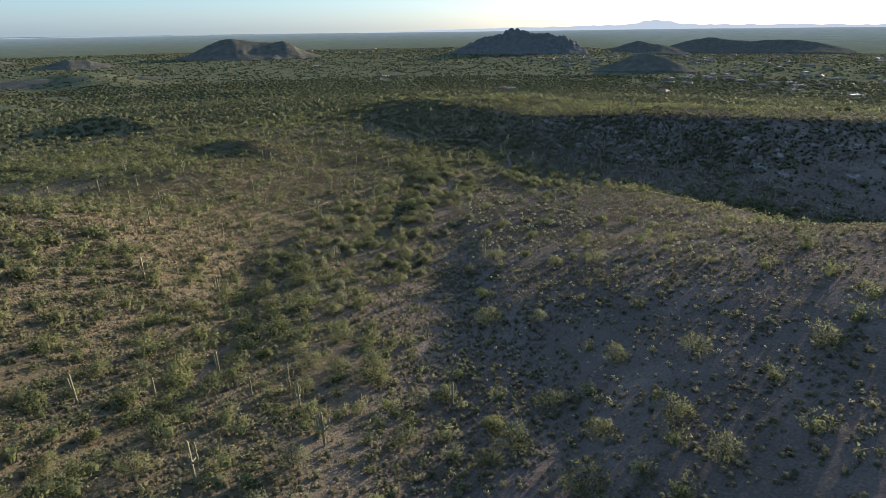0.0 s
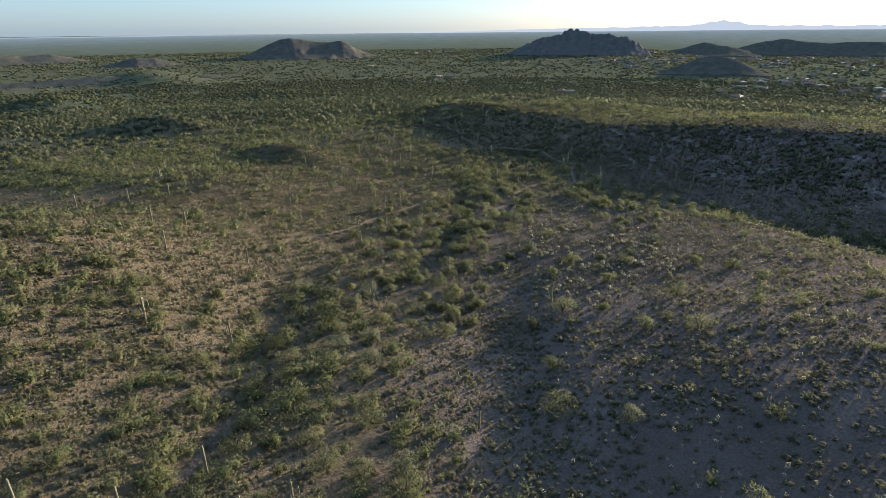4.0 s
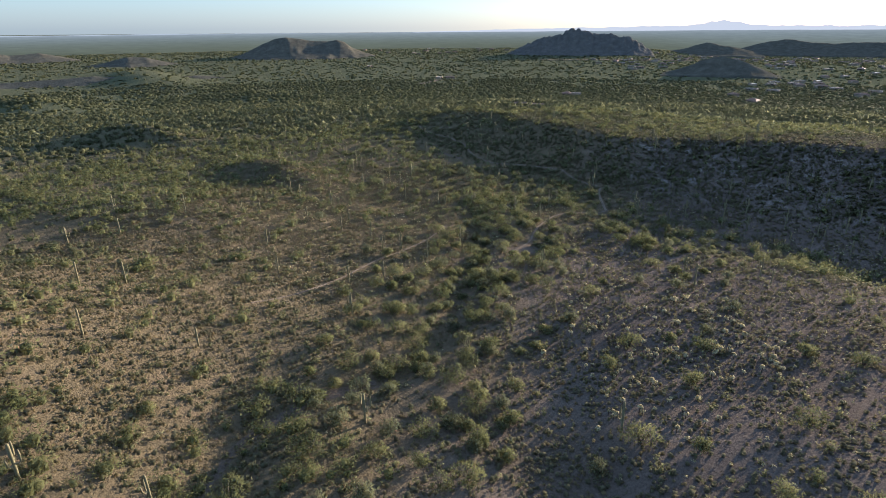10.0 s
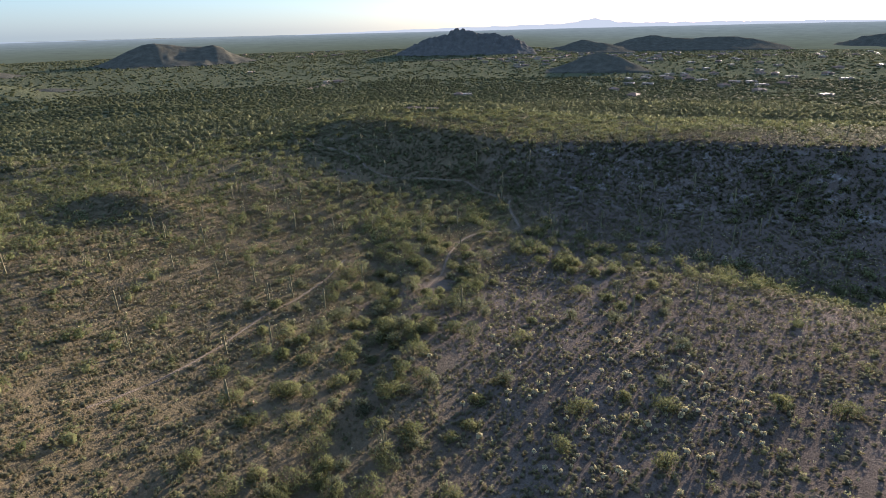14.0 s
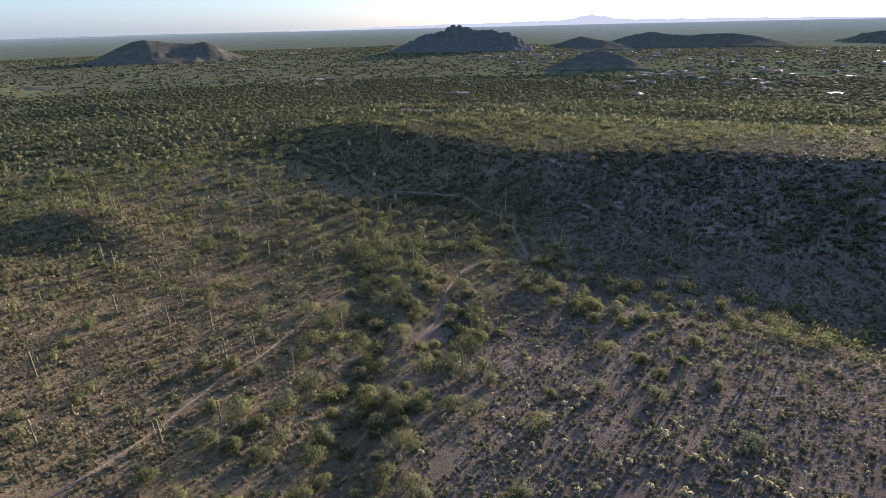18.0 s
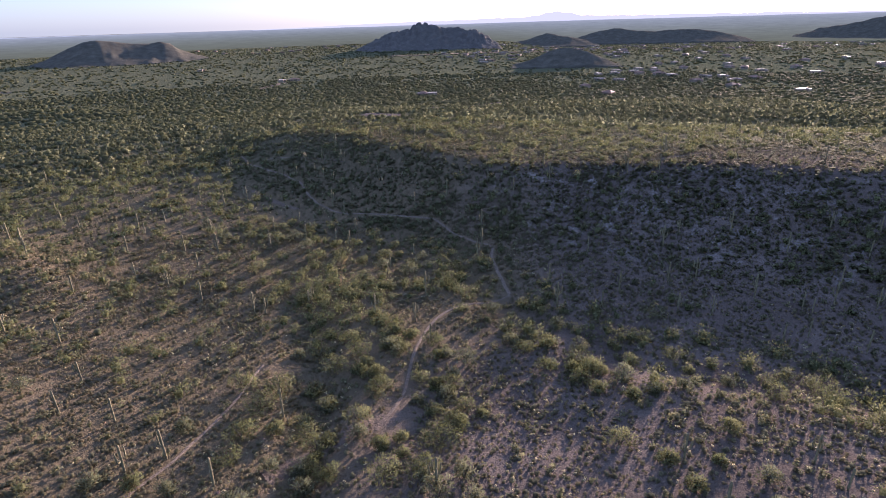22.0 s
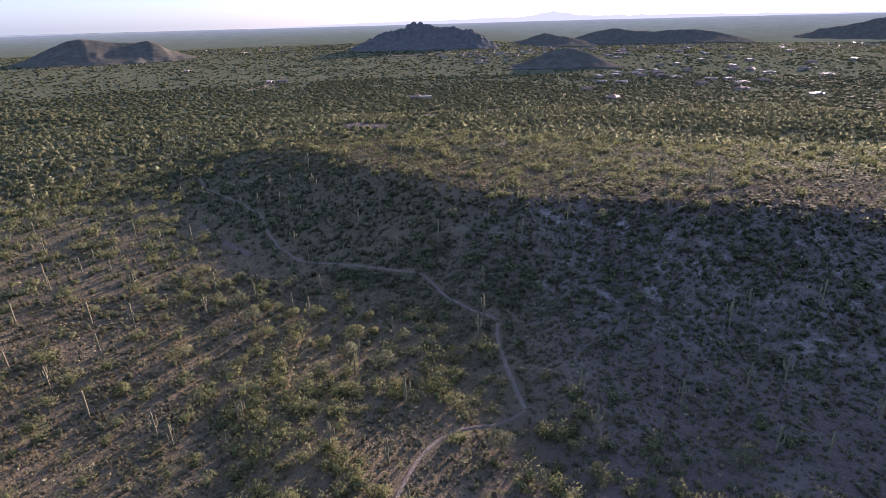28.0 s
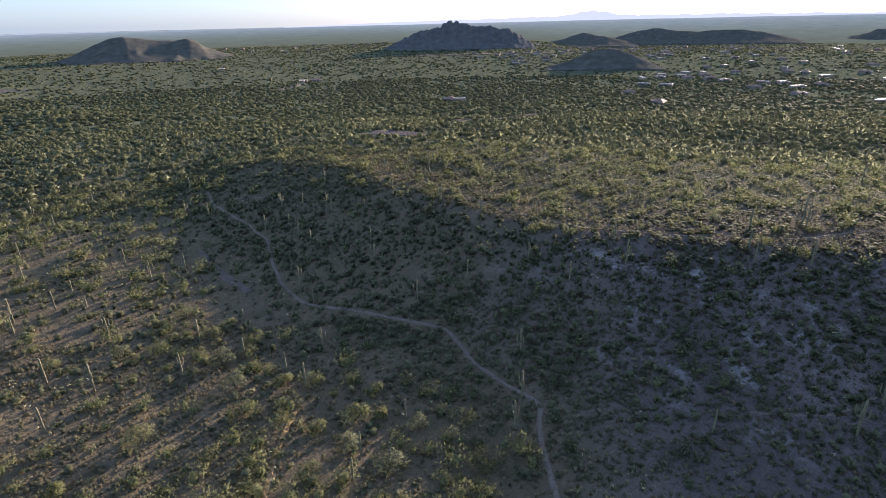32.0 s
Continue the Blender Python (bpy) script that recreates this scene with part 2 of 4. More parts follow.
def land(x, y):
    x, y = np.asarray(x, float), np.asarray(y, float)
    r = np.hypot(x, y - 120)
    z = -37 * ease(r, 260, 950) + 14 * ease(r, 1000, 1900) + 50 * ease(r, 2000, 5400)
    z = z - 24 * ease(x / (r + 1), 0.2, 0.38) * ease(r, 1300, 2300) * (1 - ease(r, 3000, 4600))
    # the valley head towards the start
    z = z + 10.5 * np.clip((215 - y) / 140, 0, 3.0) ** 1.25 * (1 - ease(r, 500, 1500))
    # spur to the east of the main wash, going over into the head of the side valley
    steep = np.interp(y, (70, 90, 108, 130, 160, 195, 290), (0.33, 0.26, 0.22, 0.135, 0.105, 0.085, 0.07))
    up = np.clip(x - 6 - 8 * (1 - ease(y, 70, 95)) - 20 * ease(y, 150, 200), 0, None)
    z = z + 140 * steep * (1 - np.exp(-up / 140)) * (1 - ease(r, 300, 700)) * (1 - ease(y, 270, 330))
    z = z - 8.5 * ease(x, 66, 112) * ease(y, 88, 128) * (1 - ease(r, 300, 500))
    d, s, side = along(SPUR_EDGE, x, y)
    down = np.where(side < 0, ease(d, 0, 36), 0) * (1 - ease(r, 230, 420)) * ease(x, 22, 52)
    z = z + (0.2 - z) * down
    # rises to the west
    z = z + 16 * np.exp(-(((x + 112) / 45) ** 2 + ((y - 116) / 50) ** 2)) + 6 * np.exp(-(((x + 118) / 45) ** 2 + ((y - 222) / 38) ** 2))
    # ridge
    d, s, side = along(RIDGE, x, y)
    top = np.interp(s * (len(RIDGE) - 1), range(len(RIDGE)), [p[2] for p in RIDGE])
    # a sharp crest: an even slope on the shaded side, a long gentle back
    slope = 3.5 / 49 * np.log1p(np.exp(np.clip((49 - d) / 3.5, -30, 30)))
    face = np.where(side > 0, slope, 1 - ease(d, -20, 240))
    z = z + np.clip(top - z, 0, None) * face
    crest = 1 - ease(d, 4, 22)
    # lower ground: the flat west of the nose, and the bottom of the main valley
    z = z - 2.3 * ease(-x, 5, 125) * ease(y, 240, 320) * (1 - ease(r, 300, 420)) * (1 - ease(x, -60, -20) * ease(y, 380, 420))
    z = z - 2.6 * (1 - ease(x, -4, 14)) * (1 - ease(y, 105, 175)) * ease(x, -85, -50)
    z = z - 2.4 * np.exp(-(((x + 48) / 9) ** 2 + ((y - 120) / 22) ** 2))
    # knolls out to the west
    for kx, ky, kh, kw, kl, turn in ((-224, 379, 9, 34, 12, 12), (-103, 291, 5.5, 36, 12, 42), (-560, 700, 16, 120, 50, 44), (-700, 1150, 20, 160, 60, 44), (-330, 820, 9, 120, 60, 44)):
        c, s = math.cos(radians(turn)), math.sin(radians(turn))
        u, v = (x - kx) * c - (y - ky) * s, (x - kx) * s + (y - ky) * c
        z = z + kh * np.exp(-((u / kw) ** 2 + (v / kl) ** 2))
    # washes
    for line, deep, wide in ((WASH_MAIN, 1.5, 7), (WASH_SIDE, 1.0, 9)):
        d, s, side = along(line, x, y)
        z = z - deep * (1 - 0.75 * ease(y, 225, 262)) * (1 - ease(d, 0, wide))
    z = z + 1.3 * (1 - 0.7 * crest) * rough_land(x, y, 42, 3, 3) * (1 - 0.5 * ease(r, 300, 900)) + 0.28 * rough_land(x, y, 7, 9, 2) * (1 - ease(r, 300, 500))
    return z


def grid_mesh(name, xs, ys, height, mat, marks=()):
    gx, gy = np.meshgrid(xs, ys)
    gz = height(gx, gy)
    nx, ny = len(xs), len(ys)
    co = np.stack([gx, gy, gz], -1).reshape(-1, 3)
    i = (np.arange(ny - 1)[:, None] * nx + np.arange(nx - 1)).ravel()
    quads = np.stack([i, i + 1, i + nx + 1, i + nx], 1)
    return quad_mesh(name, co, quads, mat, [(k, f(gx, gy).ravel()) for k, f in marks], True)


def quad_mesh(name, co, faces, mat, marks=(), smooth=False, normals=None):
    """A mesh from arrays: faces all of one size."""
    me = bpy.data.meshes.new(name)
    k = faces.shape[1]
    me.vertices.add(len(co))
    me.vertices.foreach_set("co", np.asarray(co, np.float32).ravel())
    me.loops.add(faces.size)
    me.loops.foreach_set("vertex_index", faces.astype(np.int32).ravel())
    me.polygons.add(len(faces))
    me.polygons.foreach_set("loop_start", np.arange(len(faces), dtype=np.int32) * k)
    me.polygons.foreach_set("use_smooth", np.full(len(faces), smooth))
    for key, values in marks:
        a = me.attributes.new(key, "FLOAT", "POINT")
        a.data.foreach_set("value", np.asarray(values, np.float32))
    me.materials.append(mat)
    me.update(calc_edges=True)
    if normals is not None:
        up = np.asarray(normals).reshape(-1, 3, 3).sum(1)
        tri = np.asarray(co).reshape(-1, 3, 3)
        turned = (np.cross(tri[:, 1] - tri[:, 0], tri[:, 2] - tri[:, 0]) * up).sum(1) < 0
        order = np.where(turned[:, None], np.array((0, 2, 1)), np.array((0, 1, 2))) + 3 * np.arange(len(tri))[:, None]
        co, normals = np.asarray(co)[order.ravel()], np.asarray(normals)[order.ravel()]
        me.vertices.foreach_set("co", co.astype(np.float32).ravel())
        me.polygons.foreach_set("use_smooth", np.full(len(faces), True))
        me.normals_split_custom_set_from_vertices(np.asarray(normals, np.float32))
    return me


def spread(low, high, step, end, grow=1.06):
    mid = list(np.arange(low, high + step / 2, step))
    out, s, a = [], step, high
    while a < end:
        s *= grow
        a += s
        out.append(a)
    left, s, a = [], step, low
    while a > -end:
        s *= grow
        a -= s
        left.append(a)
    return np.array(left[::-1] + mid + out)


def bare_mark(x, y):
    d, s, side = along(RIDGE, x, y)
    return np.where(side > 0, 1.0, 0.0) * ease(d, 2, 10) * (1 - ease(d, 40, 54)) * ease(x, 20, 60)


def scrub_mark(x, y):
    behind = (along(RIDGE, x, y)[2] < 0) * ease(along(RIDGE, x, y)[0], 3, 40) * (y > 200)
    return np.maximum(ease(np.hypot(x, y - 150), 150, 480), 0.6 * behind)


def grass_mark(x, y):
    west = 1 - ease(x + 16 * rough_land(x, y, 30, 77, 2) - 55 * ease(y, 185, 250), -34, 12)
    crest = (along(RIDGE, x, y)[2] < 0) * (y > 200)
    return np.clip(0.12 + 0.72 * west + 0.3 * crest, 0, 0.9) * (1 - ease(np.hypot(x, y - 150), 320, 600))


ground = new("ground", grid_mesh("ground", spread(-140, 170, 2.4, 4950), spread(30, 440, 2.4, 4950), land, SOIL, (("bare", bare_mark), ("scrub", scrub_mark), ("grass", grass_mark))))
tagged(ground, "stony tan desert ground with washes, a ridge and a wide plain", "ground", kind="structure")

# ---- far hills and mountains ----
def part(name, me, parent, label=""):
    ob = new(name, me)
    ob.parent = parent
    if label:
        tagged(ob, label)
    return ob


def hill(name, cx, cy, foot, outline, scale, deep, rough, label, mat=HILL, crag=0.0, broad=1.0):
    """A hill from its outline, (across, height) from one foot to the other, with ribs and gullies."""
    px, ph = [p[0] * 1.05 * broad for p in outline], [p[1] * scale for p in outline]
    left, right = px[0] - 20, px[-1] + 20
    xs = np.linspace(left, right, 130)
    ys = np.linspace(-deep * 1.7, deep * 1.7, 70)

    def height(x, y):
        bend = x + 0.12 * y + 14 * rough_land(x + cx, y + cy, 55, 33, 2) * np.clip(np.abs(y) / deep, 0, 1)
        z = np.interp(bend, px, ph, 0, 0)
        ribs = 1 + 0.22 * rough_land(x + cx, y * 0.25, 42, 27, 3)
        z = z * np.exp(-1.25 * (np.abs(y) / deep * ribs) ** 1.5)
        rim = np.clip(z / 22, 0, 1)
        z = z + rim * rough * rough_land(x + cx, y + cy, 38, 21, 4)
        if crag:
            z = z + rim * crag * (np.abs(rough_land(x + cx, y * 0.6 + cy, 20, 5, 3)) - 0.25)
        edge = np.maximum(np.abs((x - (left + right) / 2) / ((right - left) / 2)), np.abs(y) / (deep * 1.7))
        return z - 7 - 25 * ease(edge, 0.86, 1.0)

    ob = new(name, grid_mesh(name, xs, ys, height, mat))
    ob.location = (cx, cy, foot)
    ob.rotation_euler = (0, 0, -math.atan2(cx, cy))
    return tagged(ob, label, "hill", kind="structure")


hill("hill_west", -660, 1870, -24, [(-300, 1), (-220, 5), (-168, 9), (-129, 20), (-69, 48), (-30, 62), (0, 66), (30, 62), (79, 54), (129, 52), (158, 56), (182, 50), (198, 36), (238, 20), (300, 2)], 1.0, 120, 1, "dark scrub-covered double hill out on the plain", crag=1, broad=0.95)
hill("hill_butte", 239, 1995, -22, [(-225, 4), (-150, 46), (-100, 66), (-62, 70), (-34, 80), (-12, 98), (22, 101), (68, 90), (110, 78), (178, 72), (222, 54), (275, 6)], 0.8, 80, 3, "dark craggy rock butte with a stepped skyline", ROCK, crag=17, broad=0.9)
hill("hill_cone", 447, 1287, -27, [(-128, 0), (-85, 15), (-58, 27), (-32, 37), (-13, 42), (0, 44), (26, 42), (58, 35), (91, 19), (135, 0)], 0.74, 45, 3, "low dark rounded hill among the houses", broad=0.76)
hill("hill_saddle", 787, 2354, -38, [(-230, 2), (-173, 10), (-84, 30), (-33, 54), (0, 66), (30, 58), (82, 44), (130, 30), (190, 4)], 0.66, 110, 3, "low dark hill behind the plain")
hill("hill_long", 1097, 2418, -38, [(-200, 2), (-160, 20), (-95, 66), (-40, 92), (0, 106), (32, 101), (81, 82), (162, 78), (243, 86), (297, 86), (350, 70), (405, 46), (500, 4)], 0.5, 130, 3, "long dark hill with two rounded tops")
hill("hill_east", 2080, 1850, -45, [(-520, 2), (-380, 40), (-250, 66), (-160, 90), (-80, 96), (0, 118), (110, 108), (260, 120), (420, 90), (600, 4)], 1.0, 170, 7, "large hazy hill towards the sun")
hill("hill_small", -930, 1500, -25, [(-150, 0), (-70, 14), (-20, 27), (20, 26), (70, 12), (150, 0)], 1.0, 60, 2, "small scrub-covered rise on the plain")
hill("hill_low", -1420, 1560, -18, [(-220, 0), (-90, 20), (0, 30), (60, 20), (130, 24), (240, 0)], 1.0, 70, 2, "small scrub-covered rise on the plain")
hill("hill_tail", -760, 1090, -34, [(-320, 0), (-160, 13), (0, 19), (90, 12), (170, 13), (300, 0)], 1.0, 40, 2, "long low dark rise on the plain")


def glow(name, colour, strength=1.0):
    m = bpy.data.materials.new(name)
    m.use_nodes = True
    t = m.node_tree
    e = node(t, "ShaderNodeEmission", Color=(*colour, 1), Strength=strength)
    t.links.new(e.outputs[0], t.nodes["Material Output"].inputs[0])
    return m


def skyline(name, side_from, side_to, top, mat, seed, far=4850):
    """A far mountain chain at the rim of the plain; top gives its height over the bearing in degrees."""
    n = 260
    a = np.radians(np.linspace(side_from, side_to, n))
    h = np.interp(np.degrees(a), [p[0] for p in top], [p[1] for p in top])
    h = h + 9 * rough_land(np.degrees(a), 0 * a, 0.9, seed, 4) * np.clip(h / 30, 0, 1)
    co, faces = [], []
    for k, (lift, back) in enumerate(((-60, -40), (0.5, -20), (1.0, 0), (0, 40))):
        z = 26 + (h * lift if lift > 0 else lift)
        co.append(np.stack([np.sin(a) * (far + back), np.cos(a) * (far + back) + 100, z + 0 * a], -1))
    co = np.concatenate(co)
    i = np.concatenate([np.arange(n - 1) + k * n for k in range(3)])
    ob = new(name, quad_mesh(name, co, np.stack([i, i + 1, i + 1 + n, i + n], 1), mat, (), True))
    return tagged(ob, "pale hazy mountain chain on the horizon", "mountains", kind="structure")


# both chains glow in one flat tone, the haze put into their colour
skyline("backdrop_mountains", -8, 48, ((-8, 2), (-3, 10), (2, 18), (6, 22), (10, 26), (14, 32), (17.4, 34), (18.5, 44), (19.2, 62), (19.7, 58), (20.3, 72), (20.8, 60), (21.4, 56), (22.4, 40), (24, 31), (26, 28), (30, 28), (36, 20), (42, 14), (48, 4)), glow("mountains with painted haze", (0.225, 0.235, 0.245)), 4)
skyline("backdrop_range", -62, -14, ((-62, 8), (-54, 16), (-46, 8), (-38, 4), (-30, 6), (-22, 3), (-14, 0)), glow("paler mountains with painted haze", (0.17, 0.19, 0.2)), 8)


def far_plain():
    """The plain farther than one can tell its scrub apart, with evening haze painted in."""
    m = bpy.data.materials.new("far plain with painted haze")
    m.use_nodes = True
    t = m.node_tree
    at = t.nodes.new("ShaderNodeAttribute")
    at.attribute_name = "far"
    # painted haze: the glow goes from dark olive to pale grey at the rim
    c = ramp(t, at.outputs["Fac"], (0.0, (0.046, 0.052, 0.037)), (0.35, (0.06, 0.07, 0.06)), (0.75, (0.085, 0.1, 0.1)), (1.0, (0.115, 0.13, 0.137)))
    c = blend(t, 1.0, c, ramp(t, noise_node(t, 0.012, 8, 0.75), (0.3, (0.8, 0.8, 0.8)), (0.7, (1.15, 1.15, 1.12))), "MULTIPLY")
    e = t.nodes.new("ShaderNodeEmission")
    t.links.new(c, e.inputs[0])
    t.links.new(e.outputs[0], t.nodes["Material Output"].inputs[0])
    a = np.radians(np.linspace(-60, 62, 120))
    r = np.linspace(2350, 4945, 46)
    ga, gr = np.meshgrid(a, r)
    x, y = np.sin(ga) * gr, 120 + np.cos(ga) * gr
    z = land(x, y) + 3 + 2.0 * rough_land(x, y, 160, 6, 2) - 6 * (1 - ease(gr, 2350, 2500))
    n = len(a)
    i = (np.arange(len(r) - 1)[:, None] * n + np.arange(n - 1)).ravel()
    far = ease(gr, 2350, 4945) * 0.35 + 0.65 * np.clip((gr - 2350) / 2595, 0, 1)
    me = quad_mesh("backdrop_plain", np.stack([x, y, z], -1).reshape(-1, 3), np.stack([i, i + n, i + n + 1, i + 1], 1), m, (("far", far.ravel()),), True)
    return tagged(new("backdrop_plain", me), "pale far plain with painted haze up to the horizon", "plain", kind="structure")


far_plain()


# ---- trails and bare ground ----
def ribbon(name, line, wide, mat, label, kind="structure", step=1.0, lift=0.07):
    """A strip laid over the land, its edges turned into the soil and uneven."""
    p = np.array(line, float)
    seg = np.hypot(*np.diff(p, axis=0).T)
    far = np.r_[0, np.cumsum(seg)]
    s = np.arange(0, far[-1], step)
    x, y = np.interp(s, far, p[:, 0]), np.interp(s, far, p[:, 1])
    for _ in range(6):
        x[1:-1], y[1:-1] = (x[:-2] + 2 * x[1:-1] + x[2:]) / 4, (y[:-2] + 2 * y[1:-1] + y[2:]) / 4
    x, y = x + 0.35 * rough_land(s, 0 * s, 9, 3), y + 0.35 * rough_land(s, 0 * s, 9, 4)
    dx, dy = np.gradient(x), np.gradient(y)
    n = np.hypot(dx, dy) + 1e-9
    nx, ny = dy / n, -dx / n
    co = []
    across = (-1.15, -0.8, -0.3, 0.3, 0.8, 1.15) if wide < 8 else (-1.1, -1, -0.8, -0.6, -0.4, -0.2, 0, 0.2, 0.4, 0.6, 0.8, 1, 1.1)
    for k in across:
        w = wide / 2 * k * (1 + 0.35 * rough_land(s, 0 * s + k * 40, 4, 11))
        px, py = x + nx * w, y + ny * w
        co.append(np.stack([px, py, land(px, py) + (lift if abs(k) <= 1 else -0.12) + 0.03 * abs(k)], -1))
    m = len(s)
    i = np.concatenate([np.arange(m - 1) + k * m for k in range(len(across) - 1)])
    ob = new(name, quad_mesh(name, np.concatenate(co), np.stack([i, i + m, i + m + 1, i + 1], 1), mat, (), True))
    return tagged(ob, label, "path", kind=kind)


TRAIL_BRANCH = [(64, 262), (70, 260), (75, 258.5), (83, 260)]
TRAIL_FOOT = [(31, 243), (31, 252), (31.5, 262), (33, 268), (34.5, 271), (29.5, 277), (25, 285), (22, 295), (11, 302), (0, 309), (-9, 314), (-16, 326), (-20, 340), (-23, 352), (-31, 366), (-49, 393), (-54, 406)]
TRAIL_FLAT = [(-2, 203), (3, 211), (5, 220), (8.5, 229), (12, 236), (18, 241), (25, 241), (31, 243)]
TRAIL_WEST = [(-58, 160), (-50, 171), (-44, 181), (-39, 193), (-32, 202), (-26, 215), (-22, 227)]
TRAIL_CREST = [(8, 392), (28, 362), (38, 345), (46, 335), (55, 326), (68, 315), (80, 306), (96, 298), (125, 294), (160, 292)]
ribbon("trail_foot", TRAIL_FOOT, 0.85, TRAIL, "pale trodden footpath winding along the foot of the ridge")
ribbon("trail_flat", TRAIL_FLAT, 0.66, TRAIL, "pale trodden footpath through the scrub")
ribbon("trail_west", TRAIL_WEST, 0.5, TRAIL, "faint footpath across the stony flat")
ribbon("trail_crest", TRAIL_CREST, 0.7, TRAIL, "pale footpath along the crest of the ridge")
ribbon("trail_branch", TRAIL_BRANCH, 0.5, TRAIL, "faint footpath up the shaded slope")
ribbon("trail_knoll", [(-49, 394), (-38, 392), (-25, 384), (-14, 372), (-4, 362)], 0.6, TRAIL, "faint footpath over the shaded slope")
ribbon("wash_bed", WASH_MAIN[1:8], 2.4, SAND, "grey sandy bed of a dry wash", step=1.5)
ribbon("wash_pool", [(-18, 196), (-8, 203), (0, 206), (8, 207)], 3.2, SAND, "grey sandy bend of a dry wash")
ribbon("wash_lower", [(-22, 322), (-33, 336), (-42, 352)], 2.4, SAND, "grey sandy bed of a dry wash in shade")
ribbon("wash_bank", [(-6, 276), (-7, 269.5), (-7.6, 265), (-8, 257)], 0.9, OCHRE, "ochre eroded bank of the dry wash")
ribbon("dirt_road", [(-145, 1105), (-128, 1150), (-112, 1190), (-108, 1222), (-125, 1240)], 9, TRAIL, "pale dirt road up to a house on a rise", step=6, lift=0.6)
ribbon("bare_lot", [(7, 487), (15, 485), (24, 482), (31, 479)], 13, LOT, "grey graded lot beyond the ridge", step=3, lift=0.4)
ribbon("dirt_strip", [(62, 575), (100, 605), (145, 640)], 11, LOT, "pale graded strip beyond the ridge", step=5, lift=0.4)
ribbon("plain_road", [(120, 1700), (420, 1680), (760, 1750), (1200, 1700)], 22, TRAIL, "pale road across the plain", step=20, lift=0.8)

# ---- houses on the plain ----
WALL = soil("stucco wall", (0.32, 0.26, 0.2), (0.4, 0.33, 0.26), (0.46, 0.39, 0.31))
ROOF_PALE, _t, _b = material("pale coated flat roof", 0.6)
_b.inputs["Specular IOR Level"].default_value = 0.15
_t.links.new(ramp(_t, noise_node(_t, 0.3), (0.3, (0.3, 0.27, 0.23)), (0.7, (0.42, 0.38, 0.33))), _b.inputs["Base Color"])
ROOF_TILE, _t, _b = material("clay tile roof", 0.7)
_t.links.new(ramp(_t, noise_node(_t, 0.8), (0.3, (0.2, 0.12, 0.085)), (0.7, (0.3, 0.19, 0.14))), _b.inputs["Base Color"])
PANE, _t, _b = material("dark window glass", 0.08)
_t.links.new(ramp(_t, noise_node(_t, 0.5), (0.3, (0.02, 0.025, 0.03)), (0.7, (0.04, 0.045, 0.05))), _b.inputs["Base Color"])
_b.inputs["Specular IOR Level"].default_value = 0.6


def boxes(name, blocks, mat, slope=None):
    """One mesh of boxes (x, y, z, wide, deep, high); slope gives the ridge height of a hipped top."""
    bm = bmesh.new()
    for x, y, z, w, d, h in blocks:
        v = bmesh.ops.create_cube(bm, size=1)["verts"]
        for q in v:
            top = q.co.z > 0
            k = 1.0 if not (slope and top) else 0.25
            q.co = Vector((x + q.co.x * w * k, y + q.co.y * d * (0.06 if slope and top else 1), z + (q.co.z + 0.5) * h))
    if not slope:
        bmesh.ops.bevel(bm, geom=bm.edges[:], offset=0.06, segments=1, affect="EDGES")
    me = bpy.data.meshes.new(name)
    bm.to_mesh(me)
    bm.free()
    me.materials.append(mat)
    return me


def house(kind):
    """A low desert house: wings, a flat parapet or hipped tile roof, windows and a door."""
    rng = random.Random(kind * 7 + 1)
    w, d = rng.uniform(11, 18), rng.uniform(8, 11)
    ob = new("house")
    wing = (w * 0.32, -d * 0.5, 0, w * 0.36, d * 0.8, 3.2)
    part("wall", boxes("wall", [(0, 0, 0, w, d, 3.6)], WALL), ob)
    part("wing", boxes("wing", [wing], WALL), ob)
    if kind % 2 == 0:
        part("roof", boxes("roof", [(0, 0, 3.6, w + 0.2, d + 0.2, 0.35)], ROOF_PALE), ob, "pale flat roof")
        part("wing_roof", boxes("wing_roof", [(wing[0], wing[1], 3.2, wing[3] + 0.2, wing[4] + 0.2, 0.33)], ROOF_PALE), ob, "pale flat roof")
        for e in (-1, 1):
            part("parapet", boxes("parapet", [(0, e * d / 2, 3.95, w + 0.2, 0.3, 0.4)], WALL), ob)
    else:
        part("roof", boxes("roof", [(0, 0, 3.6, w + 1.4, d + 1.4, 2.1)], ROOF_TILE, 1), ob, "brown hipped tile roof")
        part("wing_roof", boxes("wing_roof", [(wing[0], wing[1], 3.2, wing[3] + 1, wing[4] + 1, 1.5)], ROOF_TILE, 1), ob, "brown hipped tile roof")
    for k in range(4):
        part("window", boxes("window", [(-w * 0.38 + k * w * 0.15, -d / 2 - 0.02, 1.0, 1.5, 0.12, 1.3)], PANE), ob)
    part("door", boxes("door", [(w * 0.1, -d / 2 - 0.03, 0, 1.1, 0.12, 2.1)], ROOF_TILE), ob)
    return tagged(ob, "low stucco house with a pale flat roof on the plain" if kind % 2 == 0 else "low stucco house with a brown tile roof on the plain", "house", "houses on the plain")


